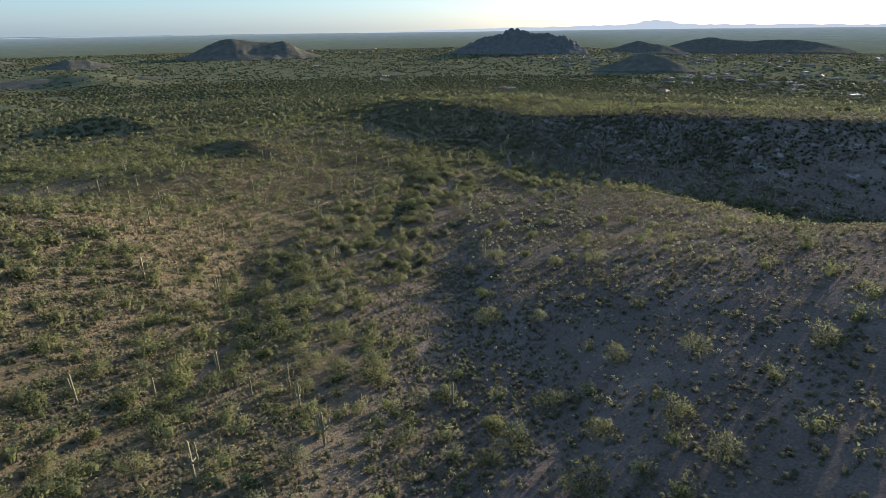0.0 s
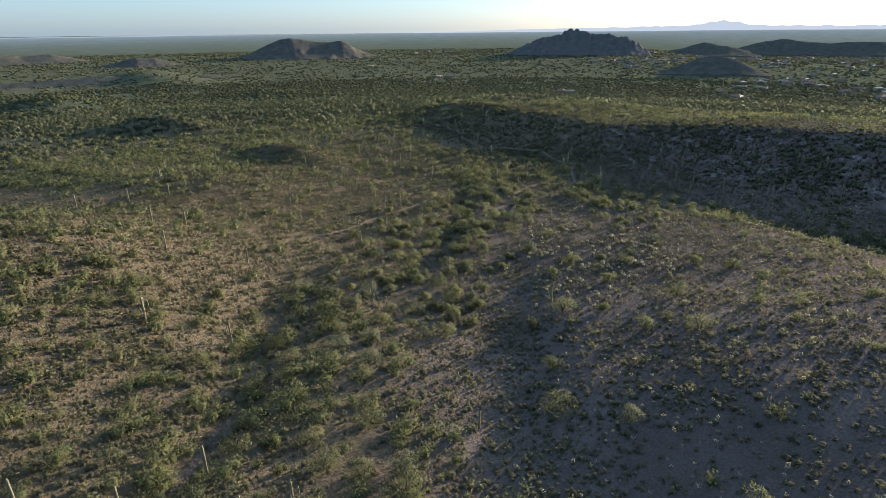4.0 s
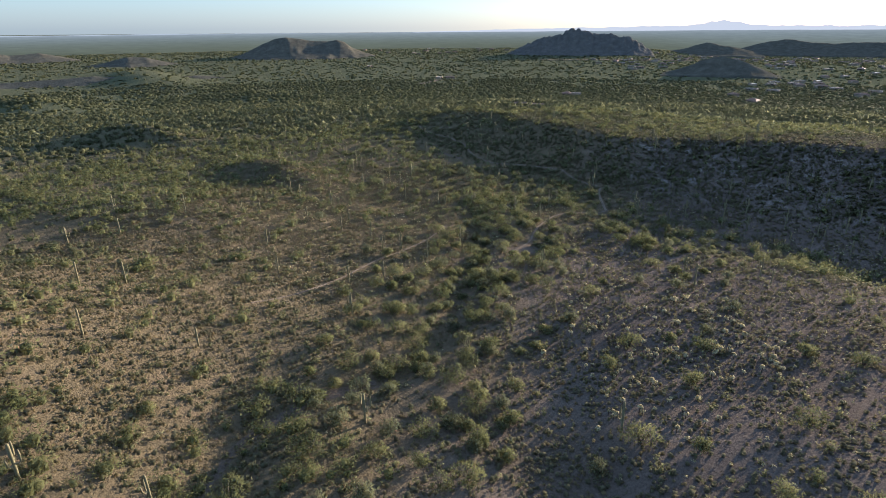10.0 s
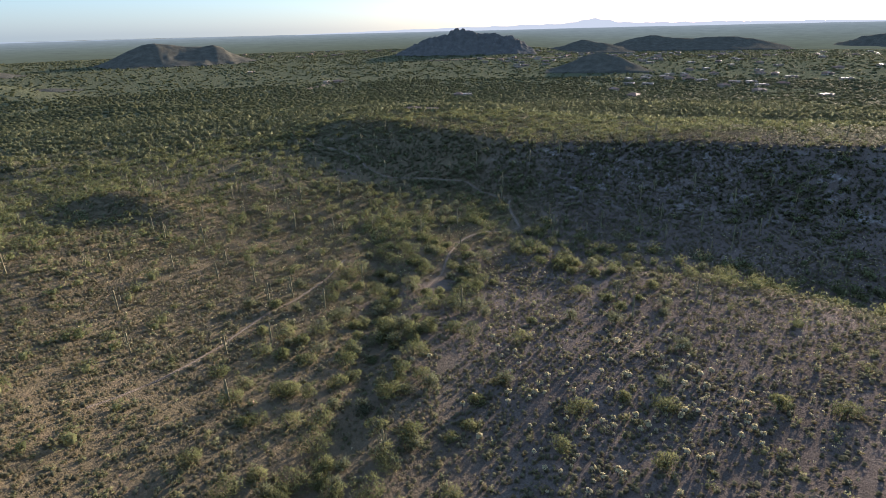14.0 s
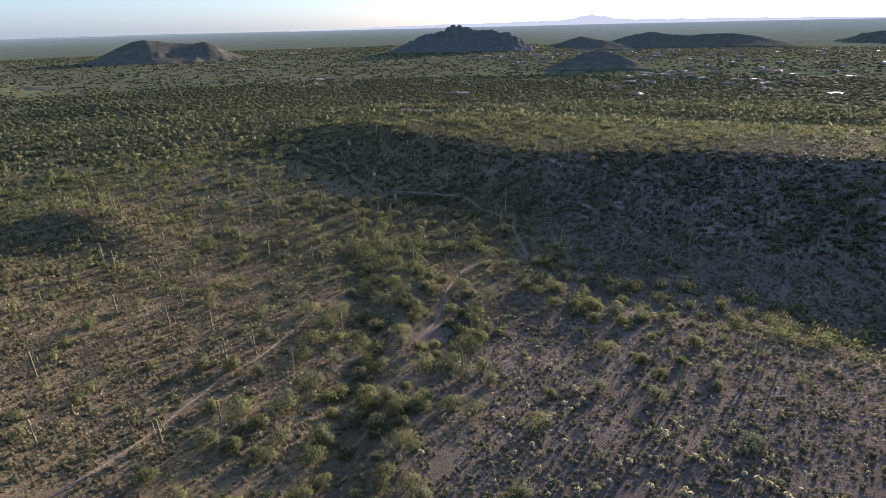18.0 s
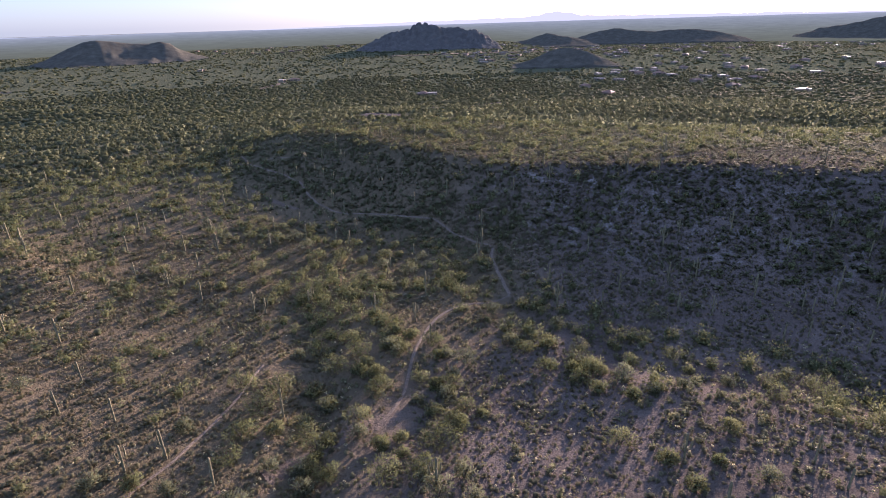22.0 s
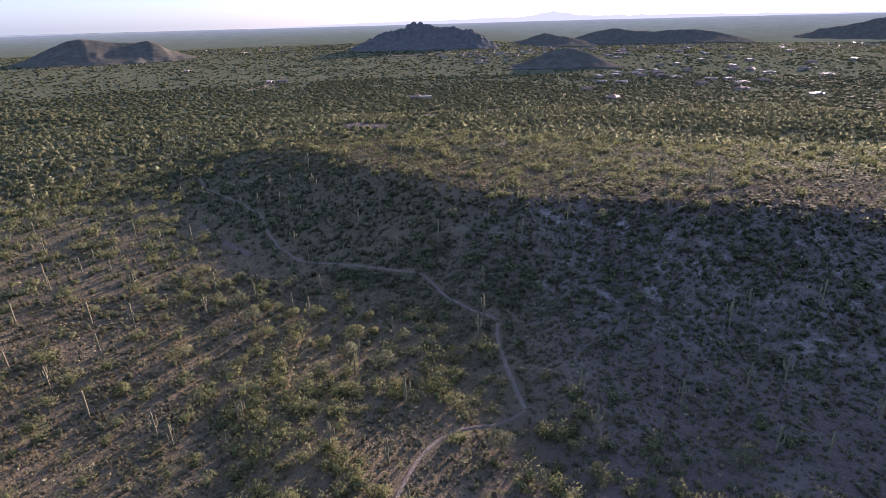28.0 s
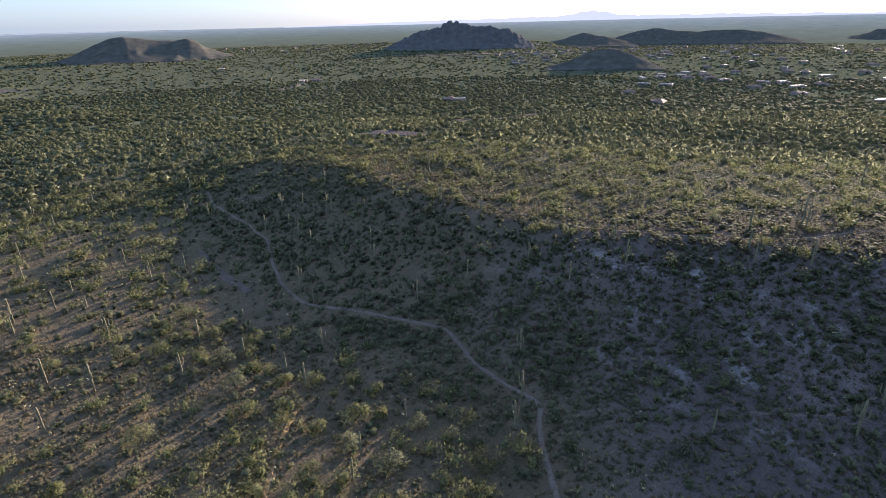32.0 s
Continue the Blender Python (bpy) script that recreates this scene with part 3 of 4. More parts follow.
HOUSES = [house(k) for k in range(6)]
rng = random.Random(41)
sites = [(103, 842), (92, 850), (-118, 1216), (-96, 1224), (-316, 1485), (517, 842), (286, 735), (548, 753), (330, 900), (420, 980), (610, 920), (690, 1010)]
while len(sites) < 170:
    a, r = radians(rng.gauss(16, 16)), rng.uniform(850, 2350)
    x, y = math.sin(a) * r, 100 + math.cos(a) * r
    if a < radians(-14) or a > radians(47) or r < 1900 - 950 * float(ease(math.degrees(a), -4, 26)) or min(math.hypot(x - p[0], y - p[1]) for p in sites) < 24:
        continue
    if any(math.hypot(x - hx, y - hy) < hr for hx, hy, hr in ((239, 1995, 290), (447, 1287, 170), (-660, 1870, 330), (787, 2354, 200), (1160, 2418, 300))):
        continue
    sites.append((x, y))
for n, (x, y) in enumerate(sites):
    m = pose(x, y, float(land(x, y)) - 0.25, 0, 0, rng.choice((0, 90, 20, -35, 180)) + rng.uniform(-8, 8))
    if n < 6:
        HOUSES[n].matrix_basis = m
    else:
        copy_thing(HOUSES[rng.choice((0, 2, 4, 0, 2, 1, 3, 5))], m)

# ---- plants ----
LEAF_TREE = tone_leaf("palo verde leaves", (0.132, 0.152, 0.075), (0.215, 0.226, 0.118), 0.5, 0.7, 0.25)
LEAF_GREY = tone_leaf("grey green leaves", (0.135, 0.153, 0.098), (0.2, 0.217, 0.14), 0.5, 0.7, 0.25)
LEAF_SHRUB = tone_leaf("dry shrub leaves", (0.14, 0.138, 0.093), (0.24, 0.228, 0.152), 0.55, 0.85)
LEAF_DRY = tone_leaf("dry grass blades", (0.17, 0.148, 0.09), (0.3, 0.252, 0.152), 0.55, 0.85)
LEAF_FAR = tone_leaf("far scrub leaves", (0.178, 0.193, 0.12), (0.252, 0.262, 0.164), 0.74)
SPINES = tone_leaf("straw cholla spines", (0.55, 0.5, 0.33), (0.68, 0.62, 0.43), 0.5)
BARK, _t, _b = material("grey brown bark", 0.9)
_t.links.new(ramp(_t, noise_node(_t, 6), (0.3, (0.06, 0.05, 0.038)), (0.7, (0.14, 0.115, 0.085))), _b.inputs["Base Color"])
SKIN, _t, _b = material("saguaro skin", 0.65)
_t.links.new(ramp(_t, noise_node(_t, 3), (0.3, (0.14, 0.13, 0.075)), (0.7, (0.24, 0.215, 0.13))), _b.inputs["Base Color"])


def leaves(seed, n, wide, high, lobes, leaf, low=0.25, slim=0.42):
    """Corner points of n small leaf sprays, in lobes that make up an uneven crown."""
    g = np.random.default_rng(seed)
    a = g.uniform(0, 2 * np.pi, lobes)
    r = np.sqrt(g.uniform(0.02, 1, lobes)) * wide * 0.34
    c = np.stack([r * np.cos(a), r * np.sin(a), high * (low + g.uniform(0.1, 0.48, lobes) * (1.12 - (r / wide * 2.4) ** 2))], -1)
    size = wide * g.uniform(0.17, 0.27, lobes)
    pick = g.integers(0, lobes, n)
    d = g.normal(size=(n, 3))
    d /= np.linalg.norm(d, axis=1)[:, None]
    d[:, 2] = d[:, 2] * 0.8 + 0.15
    p = c[pick] + d * (size[pick] * g.uniform(0.55, 1.12, n) ** 0.7)[:, None] * (1, 1, high / wide * 1.25)
    p[:, 2] = np.clip(p[:, 2], high * 0.06, None)
    u = d + g.normal(size=(n, 3)) * 0.7
    u[:, 2] += 0.35
    u /= np.linalg.norm(u, axis=1)[:, None]
    v = np.cross(u, g.normal(size=(n, 3)))
    v /= np.linalg.norm(v, axis=1)[:, None] + 1e-9
    s = leaf * g.uniform(0.6, 1.35, (n, 1))
    co = np.stack([p - v * s * slim, p + v * s * slim, p + u * s * 1.3], 1).reshape(-1, 3)
    return co, rounded(co, (0, 0, high * 0.22), np.repeat(d, 3, 0), (wide, wide, high * 1.6))


def rounded(co, middle, puff, size):
    """Normals that let a cloud of small leaves take the light like a soft rounded mass."""
    n = (co - np.array(middle)) / np.array(size) * 1.7 + 0.5 * puff + np.array((0, 0, 0.4))
    return n / (np.linalg.norm(n, axis=1)[:, None] + 1e-9)


def puff_of(seed, wide, high, sprays, sides=5, leaf=0.3, slim=0.45):
    """A cushion of twigs with an uneven rim, and sprays that stand out from it."""
    g = random.Random(seed)
    rim = []
    for k in range(sides):
        a = 2 * math.pi * (k + g.uniform(-0.3, 0.3)) / sides
        r = wide / 2 * g.uniform(0.62, 1.0) * (0.46 if sprays > 20 else 1)
        rim.append((math.cos(a) * r, math.sin(a) * r, high * g.uniform(0.45, 0.72) * (0.7 if sprays > 20 else 1)))
    top = (g.uniform(-0.12, 0.12) * wide, g.uniform(-0.12, 0.12) * wide, high * g.uniform(0.85, 1.02) * (0.55 if sprays > 20 else 1))
    co = []
    for k in range(sides):
        (ax, ay, az), (bx, by, bz) = rim[k], rim[(k + 1) % sides]
        u, v = (ax, ay, az), (bx, by, bz)
        co += [(ax * 0.8, ay * 0.8, -0.05), (bx * 0.8, by * 0.8, -0.05), v, (ax * 0.8, ay * 0.8, -0.05), v, u, u, v, top]
    co = np.array(co)
    jolt = np.random.default_rng(seed).normal(size=co.shape)
    norm = rounded(co, (0, 0, high * 0.22), 0.4 * jolt, (wide, wide, high * 1.6))
    if sprays:
        more, puff = leaves(seed, sprays, wide * 1.1, high * 1.15, max(3, sprays // 6), leaf * wide, 0.16, slim)
        co, norm = np.concatenate([co, more]), np.concatenate([norm, puff])
    return co, norm


def tuft(seed, n, wide, high):
    """A shaggy low bush: a dome of flat-lying sprays over others that lean out from the root."""
    g = np.random.default_rng(seed)
    a = 2 * np.pi * (np.arange(n) * 0.618 + g.uniform(-0.1, 0.1, n))
    dome = np.arange(n) % 2 == 0
    lean = wide / 2 * np.where(dome, g.uniform(0.55, 0.95, n), g.uniform(0.7, 1.05, n))
    up = high * np.where(dome, g.uniform(0.62, 0.85, n), g.uniform(0.35, 0.75, n))
    tip = np.stack([np.cos(a) * lean, np.sin(a) * lean, up], -1)
    root = np.stack([-np.cos(a) * wide * 0.12, -np.sin(a) * wide * 0.12, np.where(dome, high * g.uniform(0.8, 1.05, n), high * 0.08)], -1)
    side = np.stack([-np.sin(a), np.cos(a), 0 * a], -1) * (wide * g.uniform(0.22, 0.36, n))[:, None]
    co = np.stack([root - side, root + side, tip], 1).reshape(-1, 3)
    return co, rounded(co, (0, 0, high * 0.1), 0 * co, (wide, wide, high * 1.5))


def stuff(name, shapes, places, mat, label, category):
    """Many plants in one mesh: places are rows of x, y, size, turn, tone."""
    g = np.random.default_rng(len(places))
    cos, tones, norms = [], [], []
    which = g.integers(0, len(shapes), len(places))
    for k, (shape, puff) in enumerate(shapes):
        q = places[which == k]
        c, s = np.cos(q[:, 3])[:, None], np.sin(q[:, 3])[:, None]
        x = (shape[:, 0] * c - shape[:, 1] * s) * q[:, 2:3] + q[:, 0:1]
        y = (shape[:, 0] * s + shape[:, 1] * c) * q[:, 2:3] + q[:, 1:2]
        z = shape[:, 2] * q[:, 2:3] * (0.85 + 0.3 * q[:, 4:5]) + land(q[:, 0], q[:, 1])[:, None] - 0.08
        cos.append(np.stack([x, y, z], -1).reshape(-1, 3))
        tones.append(np.repeat(q[:, 4], len(shape)))
        norms.append(np.stack([puff[:, 0] * c - puff[:, 1] * s, puff[:, 0] * s + puff[:, 1] * c, puff[:, 2] + 0 * c], -1).reshape(-1, 3))
    co = np.concatenate(cos)
    me = quad_mesh(name, co, np.arange(len(co)).reshape(-1, 3), mat, (("tone", np.concatenate(tones)),), normals=np.concatenate(norms))
    return tagged(new(name, me), label, category, kind="stuff")


def tube(bm, points, radii, sides=7, cap=True):
    """A bent tapering tube through points."""
    rings = []
    for k, p in enumerate(points):
        p = Vector(p)
        way = (Vector(points[min(k + 1, len(points) - 1)]) - Vector(points[max(k - 1, 0)])).normalized()
        side = way.orthogonal().normalized() if abs(way.z) < 0.9 else Vector((1, 0, 0))
        side = (side - way * side.dot(way)).normalized()
        other = way.cross(side)
        ring = []
        for j in range(sides):
            a = 2 * math.pi * j / sides
            r = radii[k] * (1 if sides < 12 or j % 2 else 0.84)
            ring.append(bm.verts.new(p + side * math.cos(a) * r + other * math.sin(a) * r))
        rings.append(ring)
    for a, b in zip(rings, rings[1:]):
        for j in range(sides):
            bm.faces.new((a[j], a[(j + 1) % sides], b[(j + 1) % sides], b[j]))
    if cap:
        bm.faces.new(rings[-1])


def tubes_mesh(name, runs, mat, sides=7):
    bm = bmesh.new()
    for points, radii in runs:
        tube(bm, points, radii, sides)
    me = bpy.data.meshes.new(name)
    bm.to_mesh(me)
    bm.free()
    me.materials.append(mat)
    for p in me.polygons:
        p.use_smooth = True
    return me


def tree(seed, wide, high, mat, label, group):
    """A palo verde: several leaning stems with limbs and a loose crown of small sprays."""
    g = random.Random(seed)
    ob = new("palo_verde")
    for k in range(g.randint(3, 4)):
        a = g.uniform(0, 2 * math.pi)
        e = wide * g.uniform(0.14, 0.26)
        tip = (math.cos(a) * e, math.sin(a) * e, high * 0.68)
        part("stem", tubes_mesh("stem", [([(tip[0] * 0.05, tip[1] * 0.05, -0.3), (tip[0] * 0.35, tip[1] * 0.35, high * 0.26), tip], [0.14, 0.1, 0.03])], BARK, 6), ob)
    co, puff = leaves(seed, 920, wide, high, g.randint(12, 18), 0.3, 0.14, 0.24)
    me = quad_mesh("crown", co, np.arange(len(co)).reshape(-1, 3), mat, (("tone", np.full(len(co), g.random())),), normals=puff)
    part("crown", me, ob)
    return tagged(ob, label, "tree", group)


# trees that stand out, area by area
TREES_START = [(1, 52), (6, 57), (8, 53), (18, 52), (20, 44), (14, 60), (26, 52), (28, 44), (47, 59), (24, 67), (33, 63), (14, 44), (0, 66), (5, 50), (-12, 76), (-10, 70), (-4, 65), (-18, 51), (-22, 76), (-18, 86), (-39, 108), (-48, 52), (-36, 50), (-46, 58), (-5, 56), (-8, 44), (-20, 44), (-54, 72), (-48, 74), (-25, 81)]
TREES_SPUR = [(8, 100), (16, 83), (8, 88), (19, 118), (12, 120), (6, 116), (-22, 149), (-32, 140), (-23, 110), (-17, 117), (-30, 124), (24, 149), (23, 134), (33, 121), (49, 137), (8, 159), (17, 148), (24, 108), (31, 104), (-22, 102), (-50, 98), (-57, 121)]
TREES_FLAT = [(-63, 225), (-42, 199), (-36, 198), (-22, 190), (-25, 220), (-18, 217), (-14, 208), (-1, 214), (-5, 206), (-24, 201), (-5, 186), (32, 191), (26, 179), (18, 180), (56, 201), (48, 201), (60, 195), (37, 218), (36, 227), (56, 225), (25, 236), (-16, 229), (44, 211), (-21, 213), (40, 206), (52, 206), (66, 200)]
TREES_FOOT = [(-17, 299), (-23, 306), (-21, 292), (-14, 276), (-9, 284), (-2, 271), (-17, 267), (-29, 272), (-37, 263), (-17, 284), (-34, 312), (7, 279), (4, 273), (8, 273), (3, 266), (-2, 261), (14, 269), (9, 261), (23, 260), (35, 260), (21, 269), (-8, 273), (-54, 296), (-42, 298), (-26, 289), (-26, 302), (-35, 298), (-4, 283), (-51, 314), (51, 257), (45, 316), (50, 316), (88, 316), (88, 298), (91, 291)]
TREES_WASH = [(-32, 184), (-25, 185), (-17, 182), (-21, 191), (-13, 205), (-5, 202), (5, 187), (7, 198), (5, 209), (-2, 212), (-12, 229), (-6, 231), (5, 177), (14, 172), (-35, 177), (-14, 172), (63, 199), (69, 196), (52, 211), (-24, 176), (-18, 198), (-9, 222), (-26, 153), (-29, 135), (-32, 117), (-40, 111), (-35, 101), (-30, 80), (-35, 80), (-17, 75), (-11, 72), (-35, 69), (-21, 68), (-20, 158), (-14, 138), (-16, 130), (-23, 118), (-22, 123), (-28, 107), (-40, 106), (-22, 97), (-17, 124), (-29, 130), (-13, 151), (-19, 171), (-2, 192), (15, 218), (-4, 226)]
SAGUAROS_START = [(-52, 65), (-42, 67), (-28, 67), (-23, 69), (-20, 63), (-28, 48), (-48, 107), (-35, 73), (-3, 86), (-15, 55), (1, 64), (-59, 140), (-74, 133), (-62, 105), (-26, 125), (-12, 146), (10, 122)]
SAGUAROS_FLAT = [(-54, 227), (-64, 242), (-54, 218), (-44, 214), (-17, 210), (12, 249), (8, 236), (10, 227), (5, 188), (-33, 203), (-50, 267), (-66, 222), (38, 185), (53, 180), (53, 175), (88, 222), (37, 175), (-38, 201)]
SAGUAROS_FOOT = [(-60, 346), (-66, 322), (-48, 307), (-58, 320), (-66, 330), (-28, 301), (-18, 295), (-9, 288), (-5, 283), (-28, 290), (-42, 287), (-52, 291), (12, 272), (75, 255), (81, 258), (-25, 360), (-22, 374), (-15, 372), (5, 265), (4, 260), (-3, 295), (-10, 345), (-84, 342), (-73, 318)]


WASH_ARM = [(-14, 44), (-12, 64), (-18, 76), (-26, 90), (-27, 106), (-19, 124), (-16, 145), (-17, 168), (-8, 188), (0, 205), (-3, 222), (-8, 245), (0, 262)]


def wash_near(x, y):
    return np.minimum(np.minimum(along(WASH_MAIN[:11], x, y)[0] + 3, along(WASH_SIDE, x, y)[0] + 13 * ease(-x, -2, 20)), along(WASH_ARM, x, y)[0])


def on_face(x, y):
    d, s, side = along(RIDGE, x, y)
    return (side > 0) & (d < 52) & (y > 215)


def seen_side(x, y, spare=0.0):
    """Within the fan that the flight looks over."""
    a = np.degrees(np.arctan2(x, y + 10 + spare))
    return (a > -50) & (a < 52)


def sow(seed, n, box, chance):
    """Random places in a box (x0, y0, x1, y1), kept by a chance from 0 to 1."""
    g = np.random.default_rng(seed)
    x, y = g.uniform(box[0], box[2], n), g.uniform(box[1], box[3], n)
    keep = g.uniform(size=n) < chance(x, y)
    return x[keep], y[keep], g


def apart_from(x, y, spots, gap):
    spots = np.array(spots, float)
    ok = np.ones(len(x), bool)
    for k in range(0, len(x), 4000):
        d = np.hypot(x[k:k + 4000, None] - spots[:, 0], y[k:k + 4000, None] - spots[:, 1])
        ok[k:k + 4000] = d.min(1) > gap
    return ok


def off_trail(x, y, gap):
    """Clear of the footpaths by a gap."""
    return np.minimum.reduce([along(line, x, y)[0] for line in (TRAIL_FOOT, TRAIL_FLAT, TRAIL_WEST, TRAIL_CREST)]) > gap


def uneven(x, y):
    """The plan with its zone borders made ragged."""
    return x + 16 * rough_land(x, y, 26, 91, 3), y + 18 * rough_land(x, y, 30, 95, 3)


def tree_chance(x, y):
    u, v = uneven(x, y)
    w = np.exp(-(np.clip(wash_near(x, y) - 5 * ease(y, 130, 160) * (1 - ease(y, 212, 235)) * (1 - ease(x, 10, 25)), 0, None) / (10 + 9 * ease(y, 232, 275))) ** 2)
    p = 0.04 + (1.1 - 0.55 * ease(y, 232, 275)) * w
    p = np.where((u > 12) & (v < 200) & (w < 0.3), 0.05, p)
    p = np.where((u < -20) & (v < 190), np.maximum(0.46 - 0.37 * ease(v, 104, 134), p), p)
    p = np.where((u < -30) & (v > 190), np.maximum(0.08 + 0.07 * ease(v, 200, 240), p), p)
    # the shaded knoll and the slopes of the west are wooded again
    p = np.where((u < -75) & (v > 215), np.maximum(0.08 + 0.36 * ease(-u, 75, 125), p), p)
    p = np.where(on_face(x, y), 0.11, p)
    p = np.where((y > 300) & (along(RIDGE, x, y)[2] < 0), 0.3 + 0.35 * ease(along(RIDGE, x, y)[0], 60, 150), p)
    p = np.where((u < -45) & (v > 335), 0.45, p)
    p = p * (0.55 + 0.9 * np.clip(0.5 + rough_land(x, y, 24, 31, 2), 0, 1))
    lot = (along(((7, 487), (20, 483), (31, 479)), x, y)[0] > 8) & (along(((62, 575), (145, 640)), x, y)[0] > 8)
    return p * seen_side(x, y) * lot


marked = TREES_START + TREES_SPUR + TREES_FLAT + TREES_FOOT + TREES_WASH
kinds = [tree(100 + k, w, h, mat, label, "trees of the valley") for k, (w, h, mat, label) in enumerate((
    (5.6, 3.7, LEAF_TREE, "yellow-green palo verde with a loose rounded crown"),
    (4.6, 3.4, LEAF_TREE, "yellow-green palo verde with a loose rounded crown"),
    (6.4, 4.2, LEAF_TREE, "wide yellow-green palo verde with several stems"),
    (4.0, 3.0, LEAF_GREY, "grey-green ironwood bush with a ragged crown"),
    (5.2, 4.4, LEAF_GREY, "tall grey-green ironwood with a ragged crown"),
    (3.4, 2.6, LEAF_TREE, "small yellow-green palo verde bush")))]
rng = random.Random(5)
x, y, g = sow(7, 9600, (-150, 30, 150, 330), tree_chance)
ok = apart_from(x, y, marked, 4.0) & off_trail(x, y, 2.0)
x, y = x[ok], y[ok]
near = np.argsort(np.hypot(x * 1.2, y - 170))
single = near[:170]
spots = marked + [(float(x[k]), float(y[k])) for k in single]
for n, (sx, sy) in enumerate(spots):
    k = rng.choice((0, 0, 1, 2, 3, 4, 5)) if n < len(marked) else rng.choice((0, 1, 1, 3, 3, 5, 5, 5))
    size = rng.uniform(0.65, 1.0)
    m = pose(sx, sy, float(land(sx, sy)) - 0.05, 0, 0, rng.uniform(0, 360)) @ Matrix.Diagonal((size, size, size * rng.uniform(0.9, 1.1), 1))
    copy_thing(kinds[k], m)
for k in kinds:
    for o in (*k.children, k):
        bpy.data.objects.remove(o)

rest = near[170:]
x, y = x[rest], y[rest]
x2, y2, g = sow(8, 56000, (-420, 30, 420, 640), lambda a, b: np.clip(tree_chance(a, b) * 1.2, 0, 1) * ((a < -150) | (a > 150) | (b > 330)))
x, y = np.r_[x, x2], np.r_[y, y2]
r = np.hypot(x, y - 200)


def rows(x, y, g, low, high):
    n = len(x)
    return np.stack([x, y, g.uniform(low, high, n), g.uniform(0, 6.3, n), g.uniform(0, 1, n)], 1)


inner = r < 215 + 60 * g.uniform(size=len(r))
close = inner & (np.abs(x) < 72) & (y < 320)
shapes = [puff_of(200 + k, 3.5, 2.3, 190, 6, 0.066, 0.34) for k in range(8)]
stuff("trees_of_the_valley", shapes, rows(x[close], y[close], g, 0.65, 1.35), LEAF_TREE, "yellow-green palo verde scrub over the valley", "scrub")
shapes = [puff_of(210 + k, 3.5, 2.3, 60, 6, 0.12, 0.36) for k in range(8)]
side = inner & ~close
stuff("trees_on_the_slopes", shapes, rows(x[side], y[side], g, 0.65, 1.35), LEAF_TREE, "yellow-green palo verde scrub on the far slopes", "scrub")
shapes = [puff_of(220 + k, 3.8, 2.1, 6, 3, 0.2) for k in range(8)]
stuff("trees_beyond_the_ridge", shapes, rows(x[~inner], y[~inner], g, 0.4, 1.3), LEAF_FAR, "yellow-green palo verde scrub beyond the ridge", "scrub")


def ring_sow(seed, n, r0, r1):
    g = np.random.default_rng(seed)
    a = np.radians(g.uniform(-50, 54, n))
    r = np.sqrt(g.uniform(r0**2, r1**2, n))
    x, y = np.sin(a) * r, 60 + np.cos(a) * r
    keep = (np.abs(x) > 420) | (y > 640)
    keep &= g.uniform(size=n) < 0.45 + 0.55 * (rough_land(x, y, 70, 17, 3) > -0.15)
    return x[keep], y[keep], g


x, y, g = sow(27, 18000, (-300, 425, 330, 700), lambda a, b: 0.8 * seen_side(a, b) * (along(((7, 487), (20, 483), (31, 479)), a, b)[0] > 8))
shapes = [puff_of(280 + k, 1.9, 1.2, 0, 4) for k in range(8)]
stuff("bushes_beyond_the_ridge", shapes, rows(x, y, g, 0.5, 1.3), LEAF_FAR, "olive bushes between the trees beyond the ridge", "bushes")
x, y, g = ring_sow(11, 32000, 420, 1150)
shapes = [puff_of(240 + k, 5.2, 2.1, 0, 4) for k in range(10)]
stuff("scrub_on_the_plain", shapes, rows(x, y, g, 0.35, 1.6), LEAF_FAR, "grey-green scrub trees on the plain", "scrub")
x, y, g = ring_sow(12, 22000, 1100, 2450)
shapes = [puff_of(260 + k, 8.5, 2.4, 0, 3) for k in range(8)]
stuff("scrub_far_out", shapes, rows(x, y, g, 0.6, 1.3), LEAF_FAR, "far grey-green scrub on the plain", "scrub")

# knee-high to man-high bushes between the trees
LEAF_BUSH = tone_leaf("olive bush leaves", (0.15, 0.16, 0.098), (0.245, 0.25, 0.15), 0.55, 0.7, 0.12)


def bush_chance(x, y):
    u, v = uneven(x, y)
    w = np.exp(-(wash_near(x, y) / 14) ** 2)
    p = 0.42 + 0.58 * w
    p = np.where((u < -22) & (v < 200), 0.95 - 0.22 * ease(v, 104, 134), p)
    p = np.where((u < -14) & (v > 190), 0.3 + 0.35 * ease(v, 205, 250), p)
    p = np.where((u > 14) & (v < 90), 0.2, p)
    p = np.where(on_face(x, y), 0.8, p)
    p = np.where((y > 300) & (along(RIDGE, x, y)[2] < 0), 0.95, p)
    return p * (0.35 + 0.65 * (rough_land(x, y, 15, 61, 2) > -0.1)) * seen_side(x, y)


x, y, g = sow(25, 34000, (-200, 30, 200, 440), bush_chance)
ok = off_trail(x, y, 0.9)
x3, y3, g = sow(26, 16000, (-100, 190, 200, 450), lambda a, b: 0.75 * on_face(a, b))
ok3 = off_trail(x3, y3, 0.8)
x, y = np.r_[x[ok], x3[ok3]], np.r_[y[ok], y3[ok3]]
close = np.hypot(x * 1.2, y - 150) < 105 + 60 * g.uniform(size=len(x))
shapes = [puff_of(340 + k, 1.5, 0.95, 40, 5, 0.14) for k in range(8)]
stuff("bushes", shapes, rows(x[close], y[close], g, 0.5, 1.3), LEAF_BUSH, "olive creosote and brittlebush scrub on stony soil", "bushes")
